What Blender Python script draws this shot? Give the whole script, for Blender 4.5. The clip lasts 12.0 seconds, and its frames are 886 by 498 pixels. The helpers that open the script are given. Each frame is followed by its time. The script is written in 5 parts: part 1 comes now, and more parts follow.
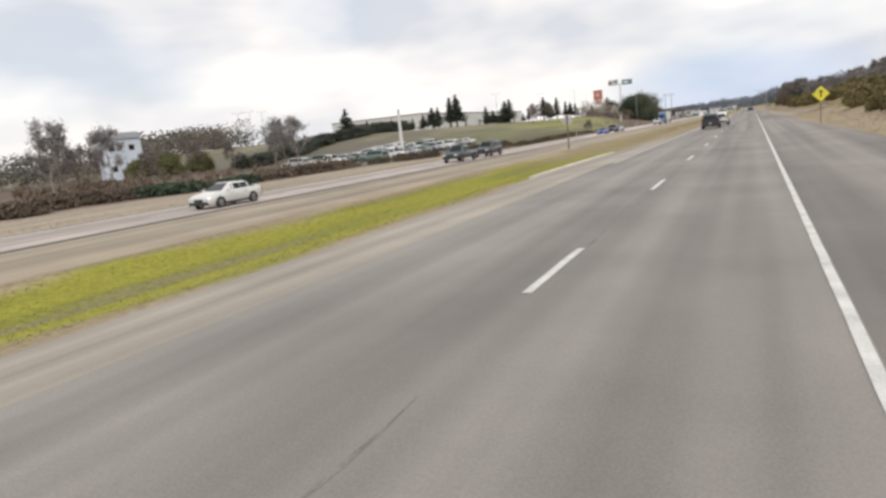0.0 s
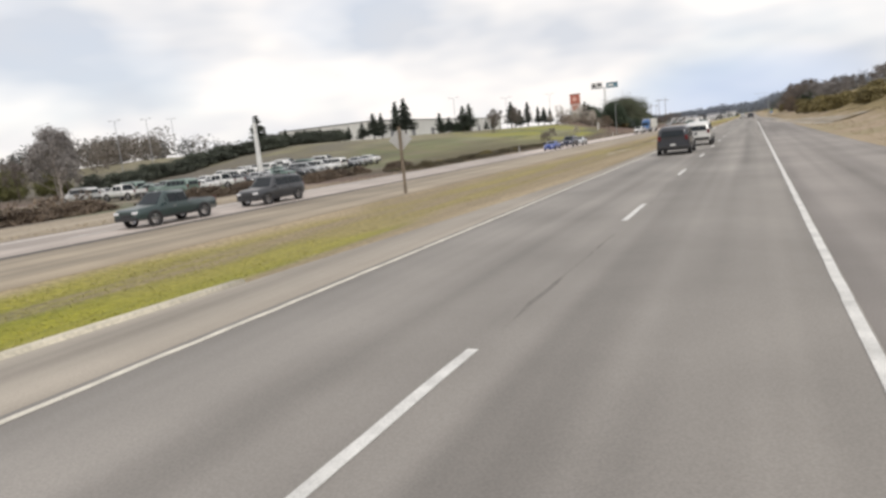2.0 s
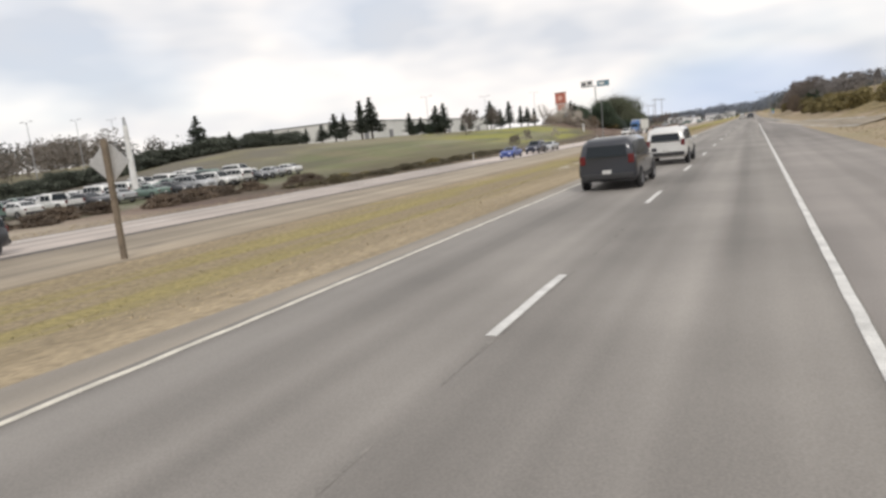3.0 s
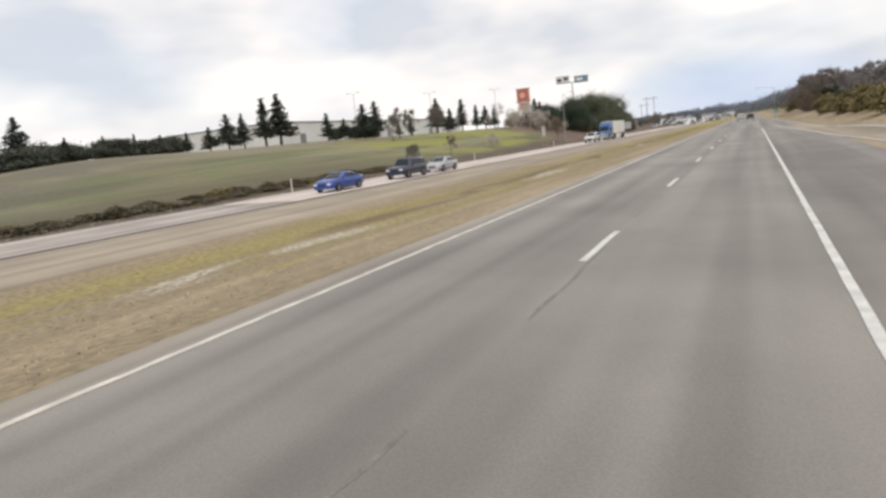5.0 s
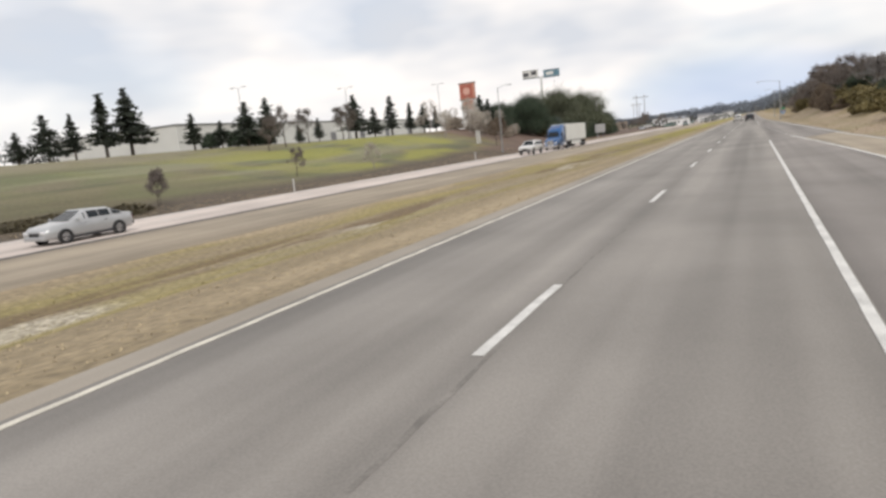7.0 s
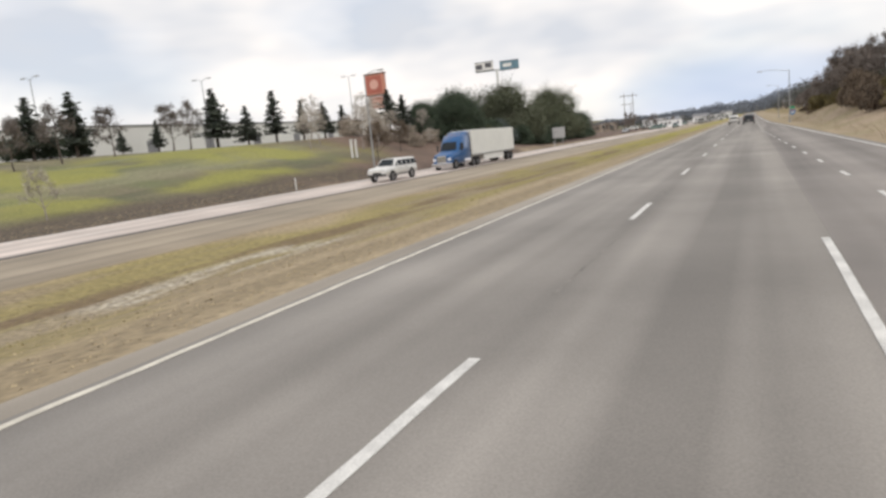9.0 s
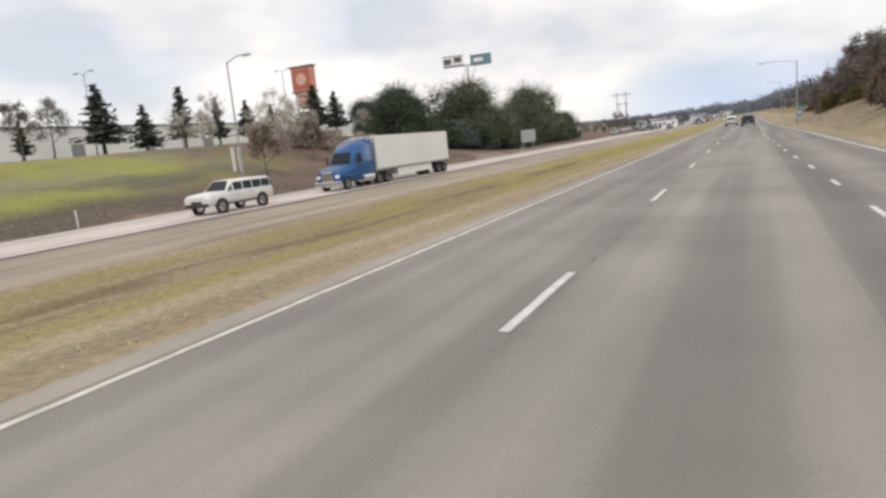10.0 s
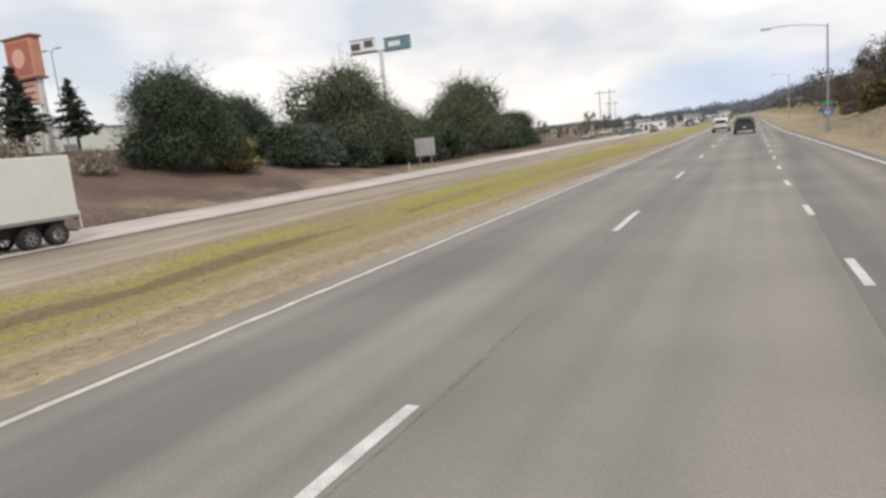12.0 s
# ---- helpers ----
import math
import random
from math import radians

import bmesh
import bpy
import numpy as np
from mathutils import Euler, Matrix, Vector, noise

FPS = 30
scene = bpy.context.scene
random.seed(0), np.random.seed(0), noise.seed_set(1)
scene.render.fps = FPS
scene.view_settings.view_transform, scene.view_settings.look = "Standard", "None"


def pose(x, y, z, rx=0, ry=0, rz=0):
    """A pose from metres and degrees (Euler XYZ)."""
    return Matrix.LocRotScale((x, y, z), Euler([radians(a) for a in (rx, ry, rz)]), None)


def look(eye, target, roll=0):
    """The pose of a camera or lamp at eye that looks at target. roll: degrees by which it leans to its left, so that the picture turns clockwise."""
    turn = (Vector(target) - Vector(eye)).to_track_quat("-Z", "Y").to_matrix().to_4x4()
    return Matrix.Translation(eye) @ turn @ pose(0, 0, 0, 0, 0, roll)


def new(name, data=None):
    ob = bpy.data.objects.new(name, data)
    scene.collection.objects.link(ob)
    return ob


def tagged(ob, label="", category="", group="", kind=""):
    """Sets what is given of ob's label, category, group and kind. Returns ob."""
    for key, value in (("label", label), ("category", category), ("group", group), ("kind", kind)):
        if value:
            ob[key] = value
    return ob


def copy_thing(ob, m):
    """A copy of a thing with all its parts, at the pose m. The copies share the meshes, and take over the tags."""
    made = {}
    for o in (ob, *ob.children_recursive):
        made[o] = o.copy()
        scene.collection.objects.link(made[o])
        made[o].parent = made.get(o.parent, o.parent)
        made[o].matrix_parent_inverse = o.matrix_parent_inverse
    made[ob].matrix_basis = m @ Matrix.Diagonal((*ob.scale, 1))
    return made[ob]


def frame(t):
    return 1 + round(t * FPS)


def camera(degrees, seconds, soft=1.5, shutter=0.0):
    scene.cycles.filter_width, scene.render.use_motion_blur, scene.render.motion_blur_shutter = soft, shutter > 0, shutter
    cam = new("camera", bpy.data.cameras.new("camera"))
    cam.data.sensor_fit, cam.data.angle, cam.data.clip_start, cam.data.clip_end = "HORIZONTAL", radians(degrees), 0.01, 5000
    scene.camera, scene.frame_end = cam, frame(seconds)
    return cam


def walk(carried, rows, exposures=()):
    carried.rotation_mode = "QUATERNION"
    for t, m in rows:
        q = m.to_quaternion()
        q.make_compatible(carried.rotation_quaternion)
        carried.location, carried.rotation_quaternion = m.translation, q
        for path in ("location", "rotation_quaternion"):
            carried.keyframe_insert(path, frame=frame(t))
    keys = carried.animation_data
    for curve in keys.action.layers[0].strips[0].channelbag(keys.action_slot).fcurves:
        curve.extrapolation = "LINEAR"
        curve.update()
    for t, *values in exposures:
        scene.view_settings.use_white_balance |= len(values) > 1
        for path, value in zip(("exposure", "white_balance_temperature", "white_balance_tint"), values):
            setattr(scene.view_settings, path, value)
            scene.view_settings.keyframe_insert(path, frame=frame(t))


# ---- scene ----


# ---------------------------------------------------------------- camera
SPEED = 20.86
cam = camera(68.53, 12.0, soft=2.9)


def pitch_at(t):
    """The car settles on its springs in the first second."""
    return -9.2 + float(np.interp(t, [0, 0.5, 1.0], [-0.5, -0.15, 0.0]))


def eye_pose(t):
    yaw, pit = radians(26.06), radians(pitch_at(t))
    eye = Vector((float(np.interp(t, [0, 1.0, 2.5, 5.0, 7.0, 10.5, 12.0], [0.12, 0.09, 0.04, -0.05, -0.08, -0.07, 0.0])), SPEED * t, 2.215))
    ahead = Vector((-math.sin(yaw) * math.cos(pit), math.cos(yaw) * math.cos(pit), math.sin(pit)))
    return look(eye, eye + ahead, -5.73)


walk(cam, [(0.5 * k, eye_pose(0.5 * k)) for k in range(25)])

# ---------------------------------------------------------------- sky and sun
world = bpy.data.worlds.new("overcast_sky")
scene.world = world
world.use_nodes = True
wn, wl = world.node_tree.nodes, world.node_tree.links
wn.clear()
w_out = wn.new("ShaderNodeOutputWorld")
w_bg = wn.new("ShaderNodeBackground")
w_sky = wn.new("ShaderNodeTexSky")
w_sky.sky_type, w_sky.sun_disc = "NISHITA", False
w_sky.sun_elevation, w_sky.sun_rotation = radians(45), radians(145)
w_sky.air_density, w_sky.dust_density = 1.2, 0.2
w_tc = wn.new("ShaderNodeTexCoord")
w_map = wn.new("ShaderNodeMapping")
w_map.inputs["Scale"].default_value = (1.3, 1.3, 3.4)
w_noise = wn.new("ShaderNodeTexNoise")
w_noise.inputs["Scale"].default_value, w_noise.inputs["Detail"].default_value = 1.9, 4.0
w_noise.inputs["Roughness"].default_value = 0.52
w_ramp = wn.new("ShaderNodeValToRGB")
w_ramp.color_ramp.elements[0].position, w_ramp.color_ramp.elements[0].color = 0.37, (0.86, 0.86, 0.86, 1)
w_ramp.color_ramp.elements[1].position, w_ramp.color_ramp.elements[1].color = 0.5, (1, 1, 1, 1)
w_noise2 = wn.new("ShaderNodeTexNoise")
w_noise2.inputs["Scale"].default_value, w_noise2.inputs["Detail"].default_value = 2.6, 3.0
w_ramp2 = wn.new("ShaderNodeValToRGB")
w_ramp2.color_ramp.elements[0].position, w_ramp2.color_ramp.elements[0].color = 0.38, (0.72, 0.745, 0.8, 1)
w_ramp2.color_ramp.elements[1].position, w_ramp2.color_ramp.elements[1].color = 0.58, (1.08, 1.03, 0.99, 1)
w_gain = wn.new("ShaderNodeMix")
w_gain.data_type, w_gain.blend_type = "RGBA", "MULTIPLY"
w_gain.inputs[0].default_value = 1.0
w_gain.inputs[7].default_value = (0.105, 0.112, 0.13, 1)
w_mix = wn.new("ShaderNodeMix")
w_mix.data_type = "RGBA"
wl.new(w_tc.outputs["Generated"], w_map.inputs[0])
wl.new(w_map.outputs[0], w_noise.inputs["Vector"])
wl.new(w_map.outputs[0], w_noise2.inputs["Vector"])
wl.new(w_noise.outputs[0], w_ramp.inputs[0])
wl.new(w_noise2.outputs[0], w_ramp2.inputs[0])
wl.new(w_sky.outputs[0], w_gain.inputs[6])
# a thinner, bluish veil of cloud low over the hills ahead
w_dot = wn.new("ShaderNodeVectorMath")
w_dot.operation = "DOT_PRODUCT"
w_dot.inputs[1].default_value = Vector((-0.02, 1.0, 0.1)).normalized()
w_low, w_unit = wn.new("ShaderNodeVectorMath"), wn.new("ShaderNodeVectorMath")
w_low.operation, w_unit.operation = "MULTIPLY", "NORMALIZE"
w_low.inputs[1].default_value = (1.0, 1.0, 3.2)
wl.new(w_tc.outputs["Generated"], w_low.inputs[0])
wl.new(w_low.outputs[0], w_unit.inputs[0])
wl.new(w_unit.outputs[0], w_dot.inputs[0])
w_veil = wn.new("ShaderNodeMapRange")
w_veil.interpolation_type = "SMOOTHSTEP"
w_veil.inputs[1].default_value, w_veil.inputs[2].default_value = 0.98, 0.9985
w_veil.inputs[3].default_value, w_veil.inputs[4].default_value = 0.0, 0.65
wl.new(w_dot.outputs["Value"], w_veil.inputs[0])
w_thin = wn.new("ShaderNodeMix")
w_thin.data_type = "RGBA"
w_thin.inputs[7].default_value = (0.56, 0.68, 0.9, 1)
wl.new(w_veil.outputs[0], w_thin.inputs[0])
wl.new(w_ramp2.outputs[0], w_thin.inputs[6])
wl.new(w_ramp.outputs[0], w_mix.inputs[0])
wl.new(w_gain.outputs[2], w_mix.inputs[6])
wl.new(w_thin.outputs[2], w_mix.inputs[7])
wl.new(w_mix.outputs[2], w_bg.inputs[0])
w_bg.inputs[1].default_value = 1.0
wl.new(w_bg.outputs[0], w_out.inputs[0])

sun = new("sun", bpy.data.lights.new("sun", "SUN"))
sun.data.energy, sun.data.angle, sun.data.color = 1.5, radians(12), (1.0, 0.95, 0.88)
sun.matrix_world = look((50, 20, 86), (0, 90, 0))
scene.view_settings.exposure = 0.0


# ---------------------------------------------------------------- materials
def material(name, colour, rough=0.8, dark=0.7, light=1.15, grain=40.0, blot=1.5, bump=0.2, metal=0.0, space="Object",
             tint=None, per_object=0.0, coat=0.0, speck=0.5):
    """A principled surface with blotches, grain and fine relief."""
    m = bpy.data.materials.new(name)
    m.use_nodes = True
    n, l = m.node_tree.nodes, m.node_tree.links
    b = n["Principled BSDF"]
    tc = n.new("ShaderNodeTexCoord")
    big, small = n.new("ShaderNodeTexNoise"), n.new("ShaderNodeTexNoise")
    big.inputs["Scale"].default_value, big.inputs["Detail"].default_value = blot, 5
    small.inputs["Scale"].default_value, small.inputs["Detail"].default_value = grain, 3
    for q in (big, small):
        l.new(tc.outputs[space], q.inputs["Vector"])
    ramp = n.new("ShaderNodeValToRGB")
    e = ramp.color_ramp.elements
    e[0].position, e[1].position = 0.3, 0.7
    e[0].color = (*[c * dark for c in colour], 1)
    e[1].color = (*[min(c * light, 0.95) for c in (tint or colour)], 1)
    l.new(big.outputs[0], ramp.inputs[0])
    mul = n.new("ShaderNodeMix")
    mul.data_type, mul.blend_type = "RGBA", "MULTIPLY"
    mul.inputs[0].default_value = speck
    r2 = n.new("ShaderNodeValToRGB")
    r2.color_ramp.elements[0].position, r2.color_ramp.elements[0].color = 0.3, (0.55, 0.55, 0.55, 1)
    r2.color_ramp.elements[1].position, r2.color_ramp.elements[1].color = 0.7, (1.2, 1.2, 1.2, 1)
    l.new(small.outputs[0], r2.inputs[0])
    l.new(ramp.outputs[0], mul.inputs[6])
    l.new(r2.outputs[0], mul.inputs[7])
    last = mul.outputs[2]
    if per_object:
        info, hsv, mr = n.new("ShaderNodeObjectInfo"), n.new("ShaderNodeHueSaturation"), n.new("ShaderNodeMapRange")
        mr.inputs[3].default_value, mr.inputs[4].default_value = 1 - per_object, 1 + per_object
        l.new(info.outputs["Random"], mr.inputs[0])
        l.new(mr.outputs[0], hsv.inputs["Value"])
        l.new(last, hsv.inputs["Color"])
        last = hsv.outputs[0]
    l.new(last, b.inputs["Base Color"])
    b.inputs["Roughness"].default_value, b.inputs["Metallic"].default_value = rough, metal
    b.inputs["Coat Weight"].default_value = coat
    if bump:
        bp = n.new("ShaderNodeBump")
        bp.inputs["Strength"].default_value, bp.inputs["Distance"].default_value = bump, 0.02
        l.new(small.outputs[0], bp.inputs["Height"])
        l.new(bp.outputs[0], b.inputs["Normal"])
    return m


def leaf_material(name, dark, light, per_object=0.15, rough=0.7):
    """Foliage: each leaf or clump of its own shade."""
    m = bpy.data.materials.new(name)
    m.use_nodes = True
    n, l = m.node_tree.nodes, m.node_tree.links
    b = n["Principled BSDF"]
    geo, ramp = n.new("ShaderNodeNewGeometry"), n.new("ShaderNodeValToRGB")
    ramp.color_ramp.elements[0].color, ramp.color_ramp.elements[1].color = (*dark, 1), (*light, 1)
    l.new(geo.outputs["Random Per Island"], ramp.inputs[0])
    info, hsv, mr = n.new("ShaderNodeObjectInfo"), n.new("ShaderNodeHueSaturation"), n.new("ShaderNodeMapRange")
    mr.inputs[3].default_value, mr.inputs[4].default_value = 1 - per_object, 1 + per_object
    l.new(info.outputs["Random"], mr.inputs[0])
    l.new(mr.outputs[0], hsv.inputs["Value"])
    l.new(ramp.outputs[0], hsv.inputs["Color"])
    l.new(hsv.outputs[0], b.inputs["Base Color"])
    b.inputs["Roughness"].default_value = rough
    return m


def road_material(name, colour, seed):
    """Worn asphalt: wheel tracks along the road, blotches, fine aggregate, sealed cracks."""
    m = bpy.data.materials.new(name)
    m.use_nodes = True
    n, l = m.node_tree.nodes, m.node_tree.links
    b = n["Principled BSDF"]
    tc = n.new("ShaderNodeTexCoord")
    mp = n.new("ShaderNodeMapping")
    mp.inputs["Scale"].default_value, mp.inputs["Location"].default_value = (0.85, 0.018, 1), (seed, 0, 0)
    streak, blot, grain = n.new("ShaderNodeTexNoise"), n.new("ShaderNodeTexNoise"), n.new("ShaderNodeTexNoise")
    streak.inputs["Scale"].default_value, blot.inputs["Scale"].default_value, grain.inputs["Scale"].default_value = 1.0, 0.22, 45
    blot.inputs["Detail"].default_value, grain.inputs["Detail"].default_value = 6, 2
    l.new(tc.outputs["Object"], mp.inputs[0])
    l.new(mp.outputs[0], streak.inputs["Vector"])
    l.new(tc.outputs["Object"], blot.inputs["Vector"])
    l.new(tc.outputs["Object"], grain.inputs["Vector"])
    last = None
    for q, lo, hi, a, z in ((streak, 0.75, 1.18, 0.35, 0.65), (blot, 0.82, 1.14, 0.3, 0.7), (grain, 0.88, 1.1, 0.3, 0.7)):
        r = n.new("ShaderNodeValToRGB")
        r.color_ramp.elements[0].position, r.color_ramp.elements[0].color = a, (lo, lo, lo, 1)
        r.color_ramp.elements[1].position, r.color_ramp.elements[1].color = z, (hi, hi, hi, 1)
        l.new(q.outputs[0], r.inputs[0])
        mul = n.new("ShaderNodeMix")
        mul.data_type, mul.blend_type = "RGBA", "MULTIPLY"
        mul.inputs[0].default_value = 1
        if last is None:
            mul.inputs[6].default_value = (*colour, 1)
        else:
            l.new(last, mul.inputs[6])
        l.new(r.outputs[0], mul.inputs[7])
        last = mul.outputs[2]
    l.new(last, b.inputs["Base Color"])
    b.inputs["Roughness"].default_value = 0.8
    bp = n.new("ShaderNodeBump")
    bp.inputs["Strength"].default_value, bp.inputs["Distance"].default_value = 0.3, 0.01
    l.new(grain.outputs[0], bp.inputs["Height"])
    l.new(bp.outputs[0], b.inputs["Normal"])
    return m


def ground_material():
    """Winter verge: straw, bare earth, green turf and pale gravel in uneven drifts; the pasture on the rise is greener."""
    m = bpy.data.materials.new("winter_ground")
    m.use_nodes = True
    n, l = m.node_tree.nodes, m.node_tree.links
    b = n["Principled BSDF"]
    tc = n.new("ShaderNodeTexCoord")
    sep = n.new("ShaderNodeSeparateXYZ")
    l.new(tc.outputs["Object"], sep.inputs[0])
    wob = n.new("ShaderNodeTexNoise")
    wob.inputs["Scale"].default_value, wob.inputs["Detail"].default_value = 0.12, 5
    l.new(tc.outputs["Object"], wob.inputs["Vector"])
    along = n.new("ShaderNodeMapping")
    along.inputs["Scale"].default_value = (0.5, 0.05, 0.5)
    l.new(tc.outputs["Object"], along.inputs[0])
    drift = n.new("ShaderNodeTexNoise")
    drift.inputs["Scale"].default_value, drift.inputs["Detail"].default_value = 1.0, 5
    l.new(along.outputs[0], drift.inputs["Vector"])
    fine = n.new("ShaderNodeTexNoise")
    fine.inputs["Scale"].default_value, fine.inputs["Detail"].default_value = 5.0, 6
    l.new(tc.outputs["Object"], fine.inputs["Vector"])

    def maths(op, a, c, clamp=False):
        q = n.new("ShaderNodeMath")
        q.operation, q.use_clamp = op, clamp
        for i, v in enumerate((a, c)):
            if isinstance(v, (int, float)):
                q.inputs[i].default_value = v
            else:
                l.new(v, q.inputs[i])
        return q.outputs[0]

    def ramp01(v, a, c):
        q = n.new("ShaderNodeMapRange")
        q.interpolation_type = "SMOOTHSTEP"
        l.new(v, q.inputs[0])
        q.inputs[1].default_value, q.inputs[2].default_value = a, c
        return q.outputs[0]

    def blend(f, a, c):
        q = n.new("ShaderNodeMix")
        q.data_type = "RGBA"
        l.new(f, q.inputs[0])
        for i, v in ((6, a), (7, c)):
            if isinstance(v, tuple):
                q.inputs[i].default_value = (*v, 1)
            else:
                l.new(v, q.inputs[i])
        return q.outputs[2]

    shift = maths("MULTIPLY", maths("SUBTRACT", wob.outputs[0], 0.5), 7.0)
    x = maths("ADD", sep.outputs[0], shift)
    y = maths("ADD", sep.outputs[1], maths("MULTIPLY", shift, 4.0))
    straw = blend(ramp01(drift.outputs[0], 0.35, 0.65), (0.26, 0.205, 0.125), (0.365, 0.29, 0.185))
    earth = blend(ramp01(wob.outputs[0], 0.3, 0.7), (0.105, 0.072, 0.058), (0.18, 0.122, 0.092))
    turf = blend(ramp01(drift.outputs[0], 0.35, 0.65), (0.2, 0.162, 0.07), (0.29, 0.24, 0.085))
    lush = blend(ramp01(drift.outputs[0], 0.35, 0.65), (0.15, 0.165, 0.012), (0.28, 0.27, 0.015))
    gravel = blend(ramp01(fine.outputs[0], 0.35, 0.65), (0.34, 0.3, 0.24), (0.52, 0.47, 0.38))
    # the median: straw with a green middle, lush near the start
    middle = maths("MULTIPLY", ramp01(x, -19.6, -17.4), ramp01(x, -10.2, -12.2))
    green = blend(ramp01(y, 66, 46), blend(ramp01(y, 235, 275), turf, (0.3, 0.27, 0.055)), lush)
    thick = maths("ADD", maths("MULTIPLY", ramp01(drift.outputs[0], 0.4, 0.54), 0.9), maths("ADD", maths("MULTIPLY", ramp01(y, 66, 46), 0.5), maths("MULTIPLY", ramp01(sep.outputs[1], 215, 240), 0.4)), True)
    col = blend(maths("MULTIPLY", middle, thick), straw, green)
    # washed-out gravel and dark silt along the drain in the median
    wash = n.new("ShaderNodeMapping")
    wash.inputs["Scale"].default_value = (0.5, 0.1, 0.5)
    l.new(tc.outputs["Object"], wash.inputs[0])
    drain = n.new("ShaderNodeTexNoise")
    drain.inputs["Scale"].default_value, drain.inputs["Detail"].default_value, drain.inputs["Distortion"].default_value = 1.3, 6, 0.6
    l.new(wash.outputs[0], drain.inputs["Vector"])
    xn = maths("ADD", sep.outputs[0], maths("MULTIPLY", shift, 0.3))
    reach = maths("MULTIPLY", ramp01(y, 118, 135), ramp01(y, 300, 270))
    silt = maths("MULTIPLY", maths("MULTIPLY", ramp01(xn, -16.8, -15.8), ramp01(xn, -14.0, -14.8)), maths("MULTIPLY", ramp01(drain.outputs[0], 0.44, 0.56), reach))
    col = blend(maths("MULTIPLY", silt, 0.8), col, (0.15, 0.1, 0.055))
    ys = maths("ADD", sep.outputs[1], maths("MULTIPLY", maths("SUBTRACT", drain.outputs[0], 0.5), 9.0))
    spill = 0.15
    for y0, y1 in ((114, 127), (146, 157), (196, 208), (166, 171)):
        spill = maths("ADD", spill, maths("MULTIPLY", ramp01(ys, y0, y0 + 3.0), ramp01(ys, y1, y1 - 3.0)), True)
    band = maths("MULTIPLY", ramp01(xn, -15.6, -14.7), ramp01(xn, -12.6, -13.6))
    pale = maths("MULTIPLY", maths("MULTIPLY", band, ramp01(drain.outputs[0], 0.6, 0.5)), maths("MULTIPLY", spill, maths("MULTIPLY", ramp01(sep.outputs[1], 108, 118), ramp01(sep.outputs[1], 232, 208))))
    col = blend(maths("MULTIPLY", pale, 0.85), col, gravel)
    # beyond the far carriageway: bare earth, then pasture
    sandy = maths("MULTIPLY", ramp01(sep.outputs[1], 104, 84), ramp01(x, -52.0, -47.5))
    sand = blend(ramp01(drift.outputs[0], 0.3, 0.7), (0.29, 0.24, 0.18), (0.39, 0.33, 0.25))
    col = blend(ramp01(x, -34.2, -36.7), col, blend(sandy, earth, sand))
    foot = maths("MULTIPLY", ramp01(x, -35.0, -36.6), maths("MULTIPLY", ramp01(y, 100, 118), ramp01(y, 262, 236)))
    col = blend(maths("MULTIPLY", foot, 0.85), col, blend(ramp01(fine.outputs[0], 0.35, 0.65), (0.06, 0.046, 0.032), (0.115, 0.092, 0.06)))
    field = maths("MULTIPLY", ramp01(x, -40.5, -46.0), maths("MULTIPLY", ramp01(y, 112, 150), ramp01(y, 274, 252)))
    past = blend(ramp01(wob.outputs[0], 0.4, 0.62), (0.17, 0.148, 0.09), (0.14, 0.15, 0.07))
    mown = n.new("ShaderNodeMapping")
    mown.inputs["Scale"].default_value = (0.16, 0.018, 0.16)
    l.new(tc.outputs["Object"], mown.inputs[0])
    swathe = n.new("ShaderNodeTexNoise")
    swathe.inputs["Scale"].default_value, swathe.inputs["Detail"].default_value = 1.0, 4
    l.new(mown.outputs[0], swathe.inputs["Vector"])
    past = blend(maths("MULTIPLY", ramp01(swathe.outputs[0], 0.5, 0.62), 0.6), past, (0.26, 0.25, 0.15))
    past = blend(maths("MULTIPLY", ramp01(swathe.outputs[0], 0.47, 0.38), 0.75), past, (0.1, 0.1, 0.055))
    patch = n.new("ShaderNodeTexNoise")
    patch.inputs["Scale"].default_value, patch.inputs["Detail"].default_value = 0.07, 4
    l.new(tc.outputs["Object"], patch.inputs["Vector"])
    past = blend(maths("MULTIPLY", ramp01(patch.outputs[0], 0.4, 0.54), maths("ADD", maths("MULTIPLY", ramp01(y, 190, 225), 0.75), 0.08)), past, (0.27, 0.265, 0.055))
    past = blend(maths("MULTIPLY", ramp01(x, -68.0, -82.0), ramp01(wob.outputs[0], 0.3, 0.55)), past, blend(ramp01(y, 168, 192), (0.15, 0.135, 0.1), (0.225, 0.2, 0.13)))
    fallow = maths("MULTIPLY", ramp01(sep.outputs[1], 160, 141), ramp01(x, -62.0, -74.0))
    past = blend(maths("MULTIPLY", fallow, 0.85), past, blend(ramp01(fine.outputs[0], 0.35, 0.65), (0.105, 0.092, 0.075), (0.155, 0.138, 0.11)))
    past = blend(maths("MULTIPLY", ramp01(x, -56.0, -49.0), maths("MULTIPLY", ramp01(y, 205, 175), 0.75)), past, (0.105, 0.09, 0.045))
    dry = maths("MULTIPLY", maths("MULTIPLY", ramp01(x, -42.0, -37.0), ramp01(y, 272, 292)), ramp01(wob.outputs[0], 0.36, 0.56))
    col = blend(maths("MULTIPLY", dry, ramp01(x, -33.0, -36.0)), col, (0.3, 0.235, 0.16))
